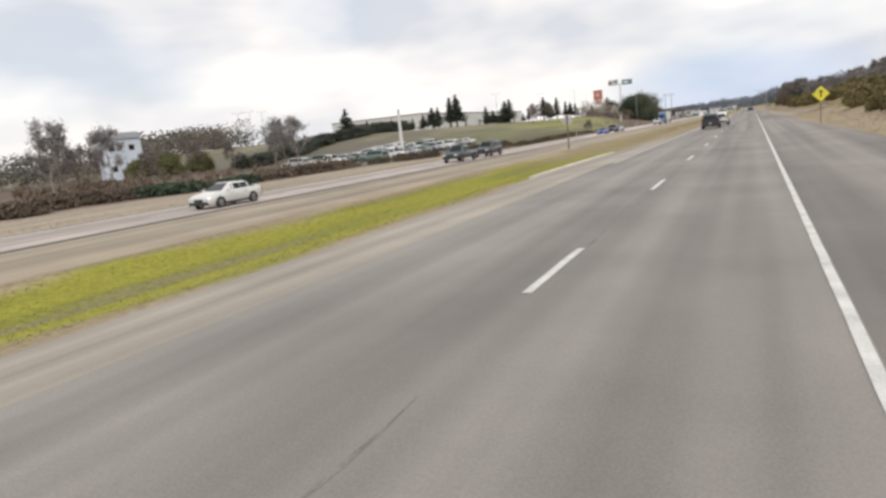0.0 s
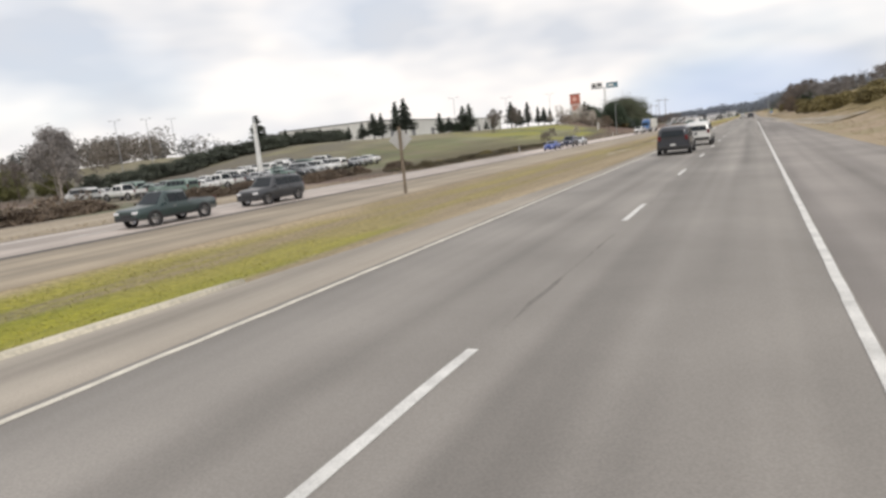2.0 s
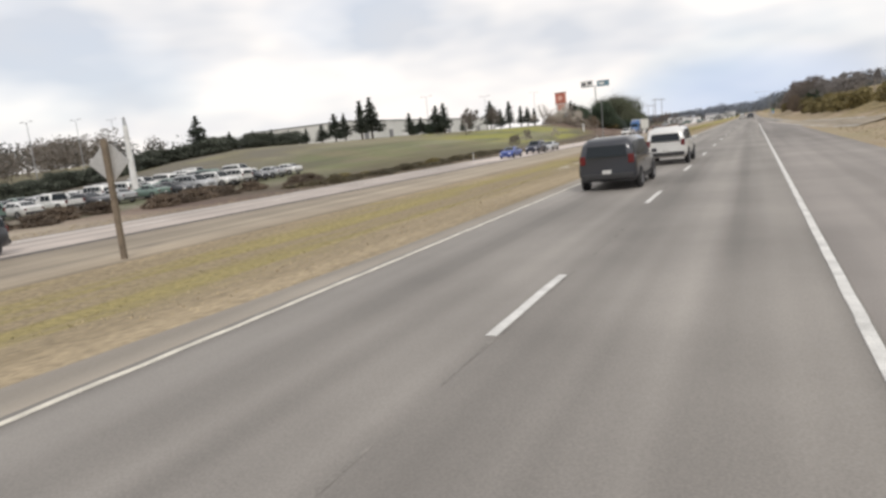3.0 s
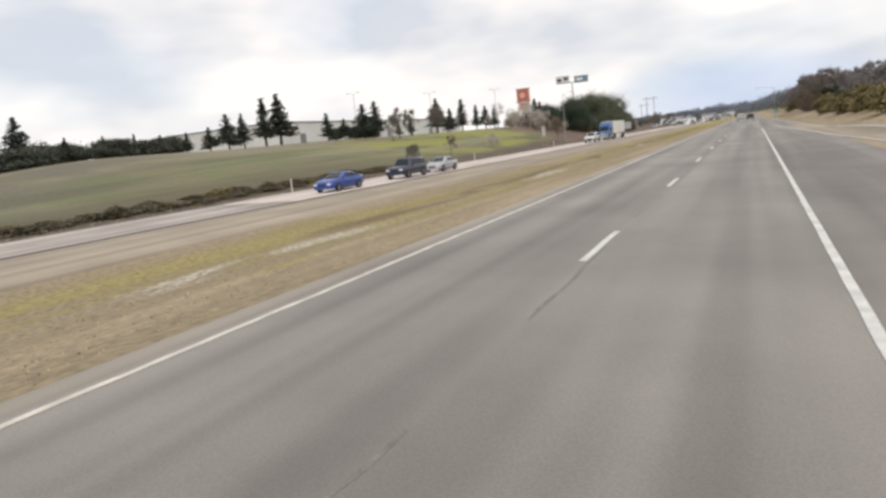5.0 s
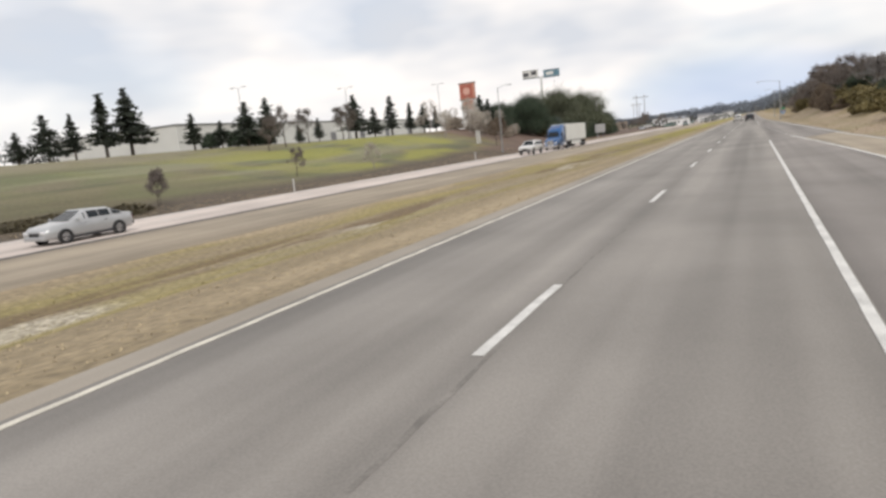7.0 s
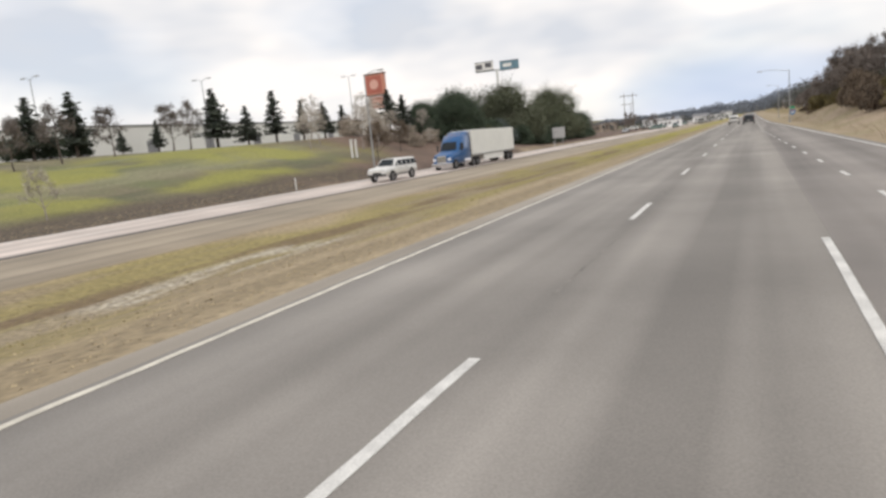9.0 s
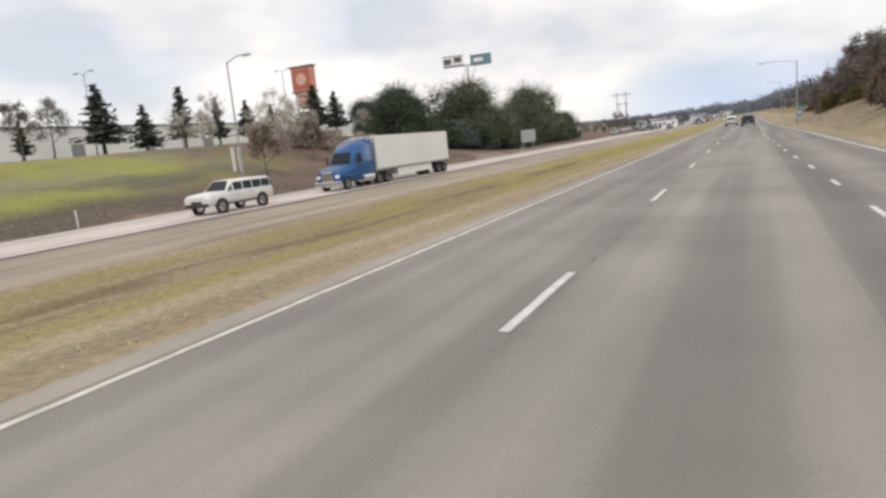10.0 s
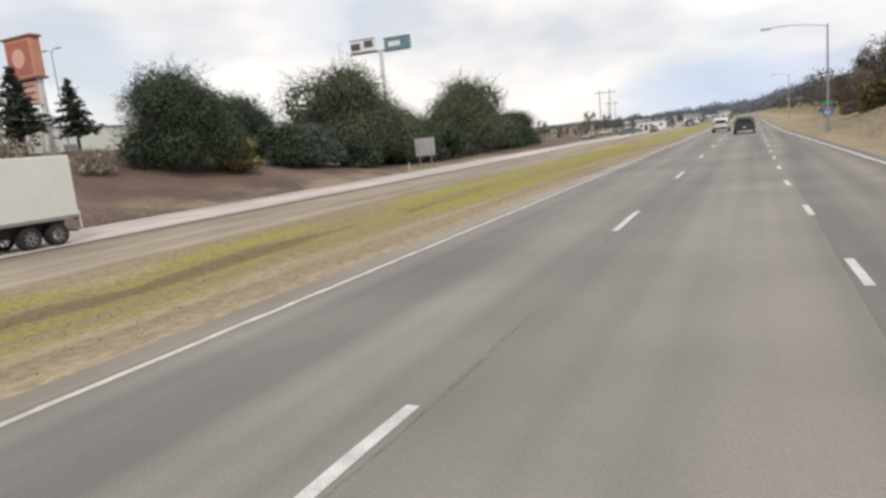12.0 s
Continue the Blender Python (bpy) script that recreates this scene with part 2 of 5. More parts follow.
    lot = maths("MULTIPLY", maths("MULTIPLY", ramp01(x, -45.0, -50.0), ramp01(x, -100.0, -86.0)), maths("MULTIPLY", ramp01(sep.outputs[1], 66, 82), ramp01(sep.outputs[1], 156, 138)))
    col = blend(maths("MULTIPLY", lot, 0.9), col, blend(ramp01(patch.outputs[0], 0.46, 0.58), (0.125, 0.135, 0.075), (0.27, 0.235, 0.185)))
    col = blend(field, col, past)
    far = maths("MULTIPLY", ramp01(x, -70.0, -90.0), ramp01(y, 240, 300))
    col = blend(far, col, blend(ramp01(wob.outputs[0], 0.4, 0.6), (0.15, 0.125, 0.075), (0.13, 0.13, 0.06)))
    # the bank beside the slip lane
    bank = blend(ramp01(wob.outputs[0], 0.4, 0.62), (0.37, 0.285, 0.2), (0.3, 0.25, 0.15))
    col = blend(ramp01(x, 4.0, 7.0), col, bank)
    rough_bank = blend(ramp01(fine.outputs[0], 0.4, 0.6), (0.19, 0.145, 0.065), (0.29, 0.225, 0.105))
    col = blend(ramp01(x, 9.6, 12.0), col, rough_bank)
    g = n.new("ShaderNodeMapRange")
    l.new(fine.outputs[0], g.inputs[0])
    g.inputs[1].default_value, g.inputs[2].default_value = 0.3, 0.7
    g.inputs[3].default_value, g.inputs[4].default_value = 0.65, 1.25
    mul = n.new("ShaderNodeMix")
    mul.data_type, mul.blend_type = "RGBA", "MULTIPLY"
    mul.inputs[0].default_value = 1
    l.new(col, mul.inputs[6])
    l.new(g.outputs[0], mul.inputs[7])
    l.new(mul.outputs[2], b.inputs["Base Color"])
    b.inputs["Roughness"].default_value = 0.95
    bp = n.new("ShaderNodeBump")
    bp.inputs["Strength"].default_value, bp.inputs["Distance"].default_value = 0.6, 0.08
    l.new(fine.outputs[0], bp.inputs["Height"])
    l.new(bp.outputs[0], b.inputs["Normal"])
    return m


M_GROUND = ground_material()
M_ROAD = road_material("worn_asphalt", (0.248, 0.23, 0.21), 3.0)
M_SLIP = road_material("newer_asphalt", (0.236, 0.215, 0.198), 9.0)
M_FAR_ROAD = road_material("pale_asphalt", (0.4, 0.35, 0.315), 17.0)
M_CONCRETE = road_material("pale_concrete_paving", (0.56, 0.49, 0.445), 29.0)
M_FAR_INNER = road_material("sand_strewn_asphalt", (0.31, 0.26, 0.195), 23.0)
M_SHOULDER = road_material("sandy_shoulder", (0.32, 0.285, 0.24), 5.0)
M_WHITE_LINE = material("white_road_paint", (0.72, 0.71, 0.68), 0.6, 0.7, 1.1, 60, 2.0, 0.2)
M_YELLOW_LINE = material("faded_yellow_road_paint", (0.7, 0.66, 0.57), 0.6, 0.7, 1.1, 60, 2.0, 0.2)
# dark colour that stands for shadow beside the far lanes
M_SHADE_LINE = material("dark_shade_line", (0.1, 0.092, 0.085), 0.9, 0.7, 1.2, 30, 2, 0.2)
M_SEAM = material("faded_tar", (0.212, 0.197, 0.18), 0.9, 0.7, 1.25, 30, 2, 0.2)
M_KERB = material("weathered_concrete", (0.62, 0.57, 0.46), 0.85, 0.7, 1.15, 14, 0.6, 0.3)
M_BARK = material("bark", (0.1, 0.08, 0.065), 0.9, 0.6, 1.3, 25, 3, 0.5)
M_PALE_BARK = material("pale_bark", (0.3, 0.26, 0.23), 0.9, 0.6, 1.3, 25, 3, 0.4)
M_CONIFER = leaf_material("conifer_needles", (0.018, 0.026, 0.02), (0.06, 0.074, 0.05))
M_HOLLY = leaf_material("evergreen_leaves", (0.034, 0.054, 0.034), (0.06, 0.086, 0.048))
M_CEDAR = leaf_material("grey_green_leaves", (0.075, 0.086, 0.052), (0.118, 0.13, 0.076))
M_OLIVE = leaf_material("olive_brush_leaves", (0.1, 0.082, 0.03), (0.24, 0.195, 0.08), 0.2)
M_BLUISH = leaf_material("grey_blue_leaves", (0.055, 0.072, 0.066), (0.09, 0.112, 0.1))
M_HEDGE = leaf_material("dull_hedge_leaves", (0.05, 0.06, 0.046), (0.085, 0.095, 0.068))
M_MOSSY = leaf_material("mossy_green_leaves", (0.085, 0.088, 0.03), (0.17, 0.165, 0.06))
M_TAN = leaf_material("pale_tan_twigs", (0.2, 0.165, 0.13), (0.42, 0.36, 0.29), 0.2)
M_SCRUB = leaf_material("dark_olive_scrub", (0.06, 0.05, 0.028), (0.15, 0.125, 0.07), 0.2)
M_GREY_TWIG = leaf_material("grey_winter_twigs", (0.12, 0.11, 0.105), (0.26, 0.24, 0.23), 0.2)
M_DRY = leaf_material("dry_brown_leaves", (0.07, 0.052, 0.038), (0.2, 0.15, 0.105), 0.25)
M_TWIG = leaf_material("bare_twigs", (0.085, 0.07, 0.063), (0.215, 0.18, 0.158), 0.2)
M_BLOSSOM = leaf_material("pale_buds", (0.3, 0.27, 0.23), (0.6, 0.55, 0.48), 0.12)
M_GRASS_DRY = leaf_material("dry_grass_blades", (0.29, 0.23, 0.13), (0.46, 0.37, 0.23), 0.0)
M_GRASS_GREEN = leaf_material("green_grass_blades", (0.2, 0.19, 0.03), (0.33, 0.3, 0.06), 0.0)
M_GRASS_OLIVE = leaf_material("olive_grass_blades", (0.19, 0.155, 0.065), (0.31, 0.255, 0.11), 0.0)
M_WOODS = leaf_material("far_woodland", (0.045, 0.05, 0.05), (0.12, 0.12, 0.11), 0.0)
M_BROWN_WOODS = leaf_material("brown_winter_woodland", (0.1, 0.085, 0.07), (0.19, 0.165, 0.14), 0.0)
# bluish leaf colour carries the distance haze of the far hills
M_PAINTED_HAZE = leaf_material("woodland_haze_in_colour", (0.13, 0.15, 0.185), (0.2, 0.225, 0.265), 0.0)
M_TYRE = material("tyre_rubber", (0.025, 0.025, 0.026), 0.85, 0.8, 1.2, 60, 4, 0.2)
M_RIM = material("alloy_rim", (0.5, 0.5, 0.52), 0.35, 0.85, 1.1, 40, 4, 0.05, 0.9, speck=0.12)
M_GLASS = material("dark_window_glass", (0.02, 0.025, 0.03), 0.22, 0.9, 1.1, 5, 1, 0.0, speck=0.12)
M_GLASS.node_tree.nodes["Principled BSDF"].inputs["Specular IOR Level"].default_value = 0.22
M_BLACK = material("black_plastic", (0.03, 0.03, 0.032), 0.6, 0.8, 1.2, 60, 4, 0.1)
M_LAMP = material("clear_headlamp", (0.75, 0.76, 0.78), 0.12, 0.95, 1.02, 10, 2, 0.0, speck=0.12)
M_TAIL = material("red_tail_lamp", (0.12, 0.012, 0.014), 0.2, 0.9, 1.1, 10, 2, 0.0)
M_AMBER = material("amber_marker_lamp", (0.7, 0.28, 0.03), 0.25, 0.9, 1.1, 10, 2, 0.0)
M_CHROME = material("chrome", (0.7, 0.7, 0.72), 0.15, 0.9, 1.05, 10, 2, 0.0, 1.0, speck=0.12)
M_PLATE = material("pale_plate", (0.6, 0.6, 0.58), 0.5, 0.9, 1.05, 10, 2, 0.0)
M_STEEL = material("galvanised_steel", (0.42, 0.43, 0.44), 0.45, 0.8, 1.1, 30, 3, 0.1, 0.7)
M_WOODPOST = material("weathered_post", (0.2, 0.16, 0.12), 0.9, 0.7, 1.2, 30, 3, 0.4)
M_POLE_WHITE = material("white_painted_steel", (0.72, 0.72, 0.7), 0.5, 0.85, 1.05, 20, 2, 0.05, speck=0.12)
M_SIGN_RED = material("red_sign_face", (0.46, 0.14, 0.1), 0.5, 0.85, 1.1, 15, 1, 0.02, speck=0.12)
M_SIGN_ORANGE = material("orange_sign_panel", (0.6, 0.27, 0.19), 0.5, 0.85, 1.1, 15, 1, 0.02, speck=0.12)
M_SIGN_PALE = material("pale_pink_emblem", (0.72, 0.42, 0.34), 0.5, 0.9, 1.05, 15, 1, 0.0, speck=0.1)
M_SIGN_BROWN = material("brown_sign_trim", (0.25, 0.13, 0.09), 0.6, 0.85, 1.1, 15, 1, 0.0, speck=0.1)
M_SIGN_BLUE = material("blue_sign_face", (0.05, 0.2, 0.45), 0.45, 0.85, 1.1, 15, 1, 0.02, speck=0.12)
M_SIGN_TEAL = material("teal_billboard_face", (0.13, 0.24, 0.3), 0.5, 0.8, 1.15, 15, 1, 0.02, speck=0.12)
M_SIGN_DARK = material("dark_billboard_face", (0.09, 0.09, 0.1), 0.5, 0.8, 1.15, 15, 1, 0.02, speck=0.12)
M_SIGN_GREEN = material("green_sign_face", (0.03, 0.3, 0.15), 0.45, 0.85, 1.1, 15, 1, 0.02, speck=0.12)
M_SIGN_YELLOW = material("yellow_warning_face", (0.75, 0.68, 0.06), 0.45, 0.88, 1.06, 15, 1, 0.02, speck=0.12)
M_SIGN_BACK = material("bare_aluminium_sign_back", (0.5, 0.5, 0.5), 0.5, 0.85, 1.1, 20, 1, 0.05, 0.5)
M_SIGN_WHITE = material("white_sign_panel", (0.78, 0.77, 0.74), 0.5, 0.9, 1.05, 15, 1, 0.02, speck=0.12)
M_CLADDING = material("pale_metal_cladding", (0.66, 0.66, 0.63), 0.6, 0.9, 1.06, 3, 0.1, 0.1, speck=0.12)
M_ROOF = material("grey_roof_sheet", (0.22, 0.22, 0.23), 0.6, 0.85, 1.1, 6, 0.2, 0.1)
M_HOUSE_WHITE = material("white_siding", (0.74, 0.75, 0.76), 0.6, 0.9, 1.05, 8, 0.4, 0.1, speck=0.12)
M_HOUSE_TAN = material("tan_brickwork", (0.36, 0.29, 0.23), 0.8, 0.85, 1.1, 12, 0.5, 0.2)
M_HOUSE_BLUE = material("pale_blue_siding", (0.58, 0.64, 0.73), 0.6, 0.9, 1.05, 8, 0.4, 0.1, speck=0.12)
M_PAINT = {}
for key, rgb in (("white", (0.72, 0.72, 0.7)), ("dark", (0.045, 0.048, 0.055)), ("grey", (0.035, 0.038, 0.048)), ("blue", (0.02, 0.06, 0.3)),
                 ("silver", (0.42, 0.43, 0.44)), ("green", (0.035, 0.06, 0.06)), ("navy", (0.025, 0.03, 0.06)), ("teal", (0.16, 0.23, 0.2)),
                 ("truck_blue", (0.004, 0.082, 0.25))):
    M_PAINT[key] = material(key + "_car_paint", rgb, 0.3, 0.92, 1.05, 200, 1.2, 0.0, 0.25, coat=0.6, speck=0.04)
M_TRAILER = material("white_trailer_panel", (0.74, 0.75, 0.72), 0.4, 0.92, 1.03, 6, 0.4, 0.0, speck=0.08)


# ---------------------------------------------------------------- mesh helpers
def mesh_from(name, verts, faces, mat, smooth=False):
    me = bpy.data.meshes.new(name)
    me.from_pydata([tuple(v) for v in verts], [], [tuple(f) for f in faces])
    me.materials.append(mat)
    if smooth:
        for p in me.polygons:
            p.use_smooth = True
    me.update()
    return me


def part(name, bm, mat, parent=None, label=""):
    """Links a bmesh as one mesh object under a thing or a part."""
    me = bpy.data.meshes.new(name)
    bm.normal_update()
    bm.to_mesh(me)
    bm.free()
    me.materials.append(mat)
    ob = new(name, me)
    ob.parent = parent
    if label:
        tagged(ob, label)
    return ob


def empty(name, label, category, group="", at=None, kind=""):
    ob = new(name)
    ob.empty_display_size = 0.3
    tagged(ob, label, category, group, kind)
    if at is not None:
        ob.matrix_world = at
    return ob


def box(bm, c, s, bevel=0.0, turn=None):
    """A box of size s at centre c, with its edges rounded."""
    r = bmesh.ops.create_cube(bm, size=1.0)
    vs = r["verts"]
    m = Matrix.Translation(c) @ (turn or Matrix.Identity(4)) @ Matrix.Diagonal((*s, 1))
    bmesh.ops.transform(bm, matrix=m, verts=vs)
    if bevel:
        es = {e for v in vs for e in v.link_edges}
        bmesh.ops.bevel(bm, geom=list(es), offset=bevel, segments=2, affect="EDGES", profile=0.6)
    return bm


def tube(bm, a, c, r0, r1=None, n=10):
    """A closed tapered tube from a to c."""
    a, c = Vector(a), Vector(c)
    r1 = r0 if r1 is None else r1
    q = (c - a).to_track_quat("Z", "Y").to_matrix()
    rings = []
    for p, r in ((a, r0), (c, r1)):
        rings.append([bm.verts.new(p + q @ Vector((r * math.cos(2 * math.pi * k / n), r * math.sin(2 * math.pi * k / n), 0))) for k in range(n)])
    for k in range(n):
        bm.faces.new((rings[0][k], rings[0][(k + 1) % n], rings[1][(k + 1) % n], rings[1][k]))
    bm.faces.new(rings[0][::-1])
    bm.faces.new(rings[1])
    return bm


def lathe_x(bm, profile, n=20, x_shift=0.0):
    """Turns a closed profile of (x, radius) round the x axis."""
    rings = [[bm.verts.new((x + x_shift, r * math.cos(2 * math.pi * k / n), r * math.sin(2 * math.pi * k / n))) for k in range(n)] for x, r in profile]
    m = len(rings)
    for i in range(m):
        for k in range(n):
            bm.faces.new((rings[i][k], rings[i][(k + 1) % n], rings[(i + 1) % m][(k + 1) % n], rings[(i + 1) % m][k]))
    return bm


def prism(bm, poly, axis_shift):
    """A flat polygon given thickness along axis_shift."""
    d = Vector(axis_shift)
    a = [bm.verts.new(p) for p in poly]
    c = [bm.verts.new(Vector(p) + d) for p in poly]
    k = len(a)
    bm.faces.new(a[::-1])
    bm.faces.new(c)
    for i in range(k):
        bm.faces.new((a[i], a[(i + 1) % k], c[(i + 1) % k], c[i]))
    return bm


# ---------------------------------------------------------------- terrain
def step01(v, a, c):
    t = min(1.0, max(0.0, (v - a) / (c - a)))
    return t * t * (3 - 2 * t)


def land(x, y):
    """Height of the land: a shallow median, the lower far carriageway, the rise behind it, the wooded bank on the other side."""
    if x >= -7.0:
        z = 0.0
        if x > 7.0:
            z = float(np.interp(x, [7, 8.5, 10.5, 14, 20, 32, 60, 120, 400], [0, 0.3, 0.7, 2.1, 4.2, 6.5, 9, 11, 13]))
            cut = float(np.interp(x, [7, 8.5, 10.5, 14, 20, 32, 60, 120, 400], [0, 0.9, 2.2, 3.3, 4.8, 6.6, 9, 11, 13]))
            z += (cut - z) * step01(y, 245, 288) * (1 - step01(y, 318, 345))
            z *= 0.75 + 0.25 * step01(y, 60, 230) - 0.4 * step01(y, 290, 340) + 0.08 * math.sin(y * 0.021)
    else:
        z = float(np.interp(x, [-36, -20, -17, -13.5, -9, -7], [-0.7, -0.7, -0.85, -0.8, -0.22, 0.0]))
        d = -34.0 - x
        if d > 0:
            rise = float(np.interp(d, [0, 2.4, 5, 12, 24, 55, 130, 400], [0, 0.05, 0.65, 2.4, 5.4, 6.0, 7.2, 9.0]))
            gentle = float(np.interp(d, [0, 2.4, 6, 20, 40, 58, 130, 400], [0, 0.05, 0.3, 1.7, 4.0, 6.1, 7.2, 9.0]))
            rise = gentle + (rise - gentle) * step01(y, 212, 258)
            y0 = 105 + 0.3 * max(0.0, -60 - x)
            z += rise * step01(y, y0, y0 + 70) * (1 - 0.95 * step01(y, 294, 346))
            z += 0.25 * min(1.0, d / 20) * math.sin(x * 0.09 + 1.0) * math.sin(y * 0.07)
    far = math.hypot(x, y - 120)
    if far > 700:
        z += (far - 700) * 0.012 * (0.7 + 0.5 * math.sin(x * 0.003 + 2.0) * math.cos(y * 0.002))
    return z


def build_ground():
    xs = sorted(set([-5000, -3500, -2400, -1600, -1100, -800, -600, -450, -350, -280, -230] + list(range(-200, -60, 10)) + list(range(-60, -36, 2))
                    + [-36.4, -35.4, -27, -20, -18.5, -17, -15, -13.5, -12, -10.5, -9, -8, -7, -3, 0, 3, 5.5, 7, 8, 10, 12, 14, 16, 19, 22, 26, 30, 36, 44, 52, 60, 75, 90, 120,
                       180, 260, 400, 600, 900, 1400, 2200, 3500, 5000]))
    ys = sorted(set([-5000, -3000, -1500, -800, -400, -200, -120, -80] + list(range(-60, 460, 6)) + list(range(460, 900, 25))
                    + [950, 1050, 1200, 1400, 1700, 2100, 2600, 3200, 4000, 5000]))
    verts = [(x, y, land(x, y)) for y in ys for x in xs]
    nx = len(xs)
    faces = [(j * nx + i, j * nx + i + 1, (j + 1) * nx + i + 1, (j + 1) * nx + i) for j in range(len(ys) - 1) for i in range(nx - 1)]
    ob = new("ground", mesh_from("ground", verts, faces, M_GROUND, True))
    return tagged(ob, "winter verge of straw, turf and bare earth beside a highway", "ground", kind="structure")


ground = build_ground()


def ribbon(name, left, right, ys, lift, mat, label, category, thick=0.05):
    """A strip of paving that follows the land; left and right give its edges along y."""
    verts, faces = [], []
    for y in ys:
        a, c = left(y), right(y)
        m = 5
        for k in range(m):
            x = a + (c - a) * k / (m - 1)
            verts.append((x, y, land(x, y) + lift))
        verts.append((a - 0.06, y, land(a, y) + lift - thick))
        verts.append((c + 0.06, y, land(c, y) + lift - thick))
    w = 7
    for j in range(len(ys) - 1):
        o, p = j * w, (j + 1) * w
        for k in range(4):
            faces.append((o + k, o + k + 1, p + k + 1, p + k))
        faces.append((o + 5, o, p, p + 5))
        faces.append((o + 4, o + 6, p + 6, p + 4))
    last = (len(ys) - 1) * w
    faces += [(5, 6, 4, 3, 2, 1, 0), (last, last + 1, last + 2, last + 3, last + 4, last + 6, last + 5)]
    ob = new(name, mesh_from(name, verts, faces, mat, True))
    return tagged(ob, label, category, kind="structure")


ROAD_YS = [-300, -150, -60] + list(range(-30, 460, 5)) + list(range(475, 900, 25)) + [1000, 1200, 1500]


def left_edge(y):
    """The turning bay at the start narrows to a shoulder."""
    return -9.7 - 0.9 * step01(y, 26, 36) + 3.5 * step01(y, 38, 78)


road = ribbon("road", lambda y: -6.53, lambda y: 1.05, ROAD_YS, 0.05, M_ROAD, "worn grey asphalt carriageway with two lanes", "road")


def ramp_left(y):
    """The entry ramp's inner line, which swings in and becomes the merge line."""
    return float(np.interp(y, [128, 140, 160, 175, 184, 193, 206], [8.2, 6.7, 5.2, 4.45, 4.05, 3.55, 2.66]))


def ramp_right(y):
    """The ramp's outer line, then the outer line of the merging lane as it tapers away."""
    return float(np.interp(y, [128, 140, 160, 176, 190, 200, 222, 245, 270, 285, 307, 330, 380], [11.6, 10.2, 8.6, 7.5, 6.5, 5.95, 5.45, 4.85, 4.25, 3.85, 3.25, 2.6, 2.2]))


def merge_line(y):
    return float(np.interp(y, [206, 217, 236, 246, 259, 266, 273, 300], [2.66, 2.31, 1.8, 1.48, 1.22, 1.02, 0.85, 0.8]))


def slip_edge(y):
    if y <= 155:
        return float(np.interp(y, [40, 60, 87, 140], [6.3, 5.9, 5.4, 5.2]))
    return ramp_left(y) + 0.1 if y < 200 else float(np.interp(y, [200, 207], [ramp_left(200) + 0.1, ramp_right(207) + 0.5])) if y < 207 else ramp_right(y) + 0.5


SLIP_YS = sorted(set(ROAD_YS + [156, 158, 202, 204, 206, 207, 208]))
slip_road = ribbon("slip_road", lambda y: 1.07, slip_edge, SLIP_YS, 0.045, M_SLIP, "darker asphalt shoulder and merging lane along the carriageway", "road")
ramp = ribbon("ramp", lambda y: ramp_left(y) - 0.25, lambda y: ramp_right(y) + 0.5, list(range(128, 209, 4)), 0.04, M_FAR_INNER, "sandy pale entry ramp joining the carriageway", "road")
far_road = ribbon("far_road", lambda y: -27.4, lambda y: -19.6, ROAD_YS, 0.05, M_FAR_INNER, "sandy worn inner lane of the oncoming carriageway", "road")
outer_lane = ribbon("far_road", lambda y: -35.4, lambda y: -27.42, [y for y in ROAD_YS if y <= 140], 0.055, M_FAR_ROAD, "pale asphalt outer lanes of the oncoming carriageway", "road")
ribbon("far_road", lambda y: -35.4, lambda y: -27.42, [y for y in ROAD_YS if y >= 140], 0.055, M_CONCRETE, "pale concrete outer lanes of the oncoming carriageway", "road")
shoulder = ribbon("shoulder", left_edge, lambda y: -6.55, ROAD_YS, 0.045, M_SHOULDER, "sandy paved shoulder widening into a turning bay", "shoulder")


def strip_mesh(name, width, length, mat, worn=0.0, seed=0):
    """A painted line of that length, 4 mm thick, with slightly ragged sides."""
    rnd = random.Random(seed)
    k = max(2, int(length / 0.5))
    verts, faces = [], []
    for j in range(k + 1):
        y = length * j / k
        wob = worn * rnd.uniform(-1, 1)
        for x, z in ((-width / 2 + wob, 0.0), (-width / 2 + wob + 0.004, 0.006), (width / 2 + wob * 0.6, 0.006), (width / 2 + wob * 0.6 + 0.004, 0.0)):
            verts.append((x, y, z))
    for j in range(k):
        o, p = 4 * j, 4 * (j + 1)
        for q in range(3):
            faces.append((o + q, o + q + 1, p + q + 1, p + q))
    faces += [(0, 1, 2, 3), (4 * k + 3, 4 * k + 2, 4 * k + 1, 4 * k)]
    return mesh_from(name, verts, faces, mat)


def lay(name, me, x, y, z, parent, slope=0.0):
    ob = new(name, me)
    ob.matrix_world = pose(x, y, z + 0.002)
    ob.parent = parent
    return ob


SOLID = strip_mesh("solid_line", 0.15, 10.0, M_WHITE_LINE, 0.012, 1)
SOLID_WIDE = strip_mesh("wide_line", 0.125, 10.0, M_WHITE_LINE, 0.005, 2)
SOLID_YELLOW = strip_mesh("yellow_line", 0.11, 10.0, M_YELLOW_LINE, 0.02, 3)
DASH = strip_mesh("lane_dash", 0.13, 3.05, M_WHITE_LINE, 0.012, 4)
SHORT = strip_mesh("short_dash", 0.125, 1.6, M_WHITE_LINE, 0.012, 5)
for k in range(-4, 60):
    y = 10.0 * k
    if y > 25:
        lay("edge_line", SOLID_YELLOW, -6.345, y + 4, 0.052, road)
    if y < 200:
        lay("edge_line", SOLID_WIDE, 0.97, y, 0.052, road)
    lay("edge_line", SOLID, -34.4, y, land(-34.4, y) + 0.057, outer_lane)
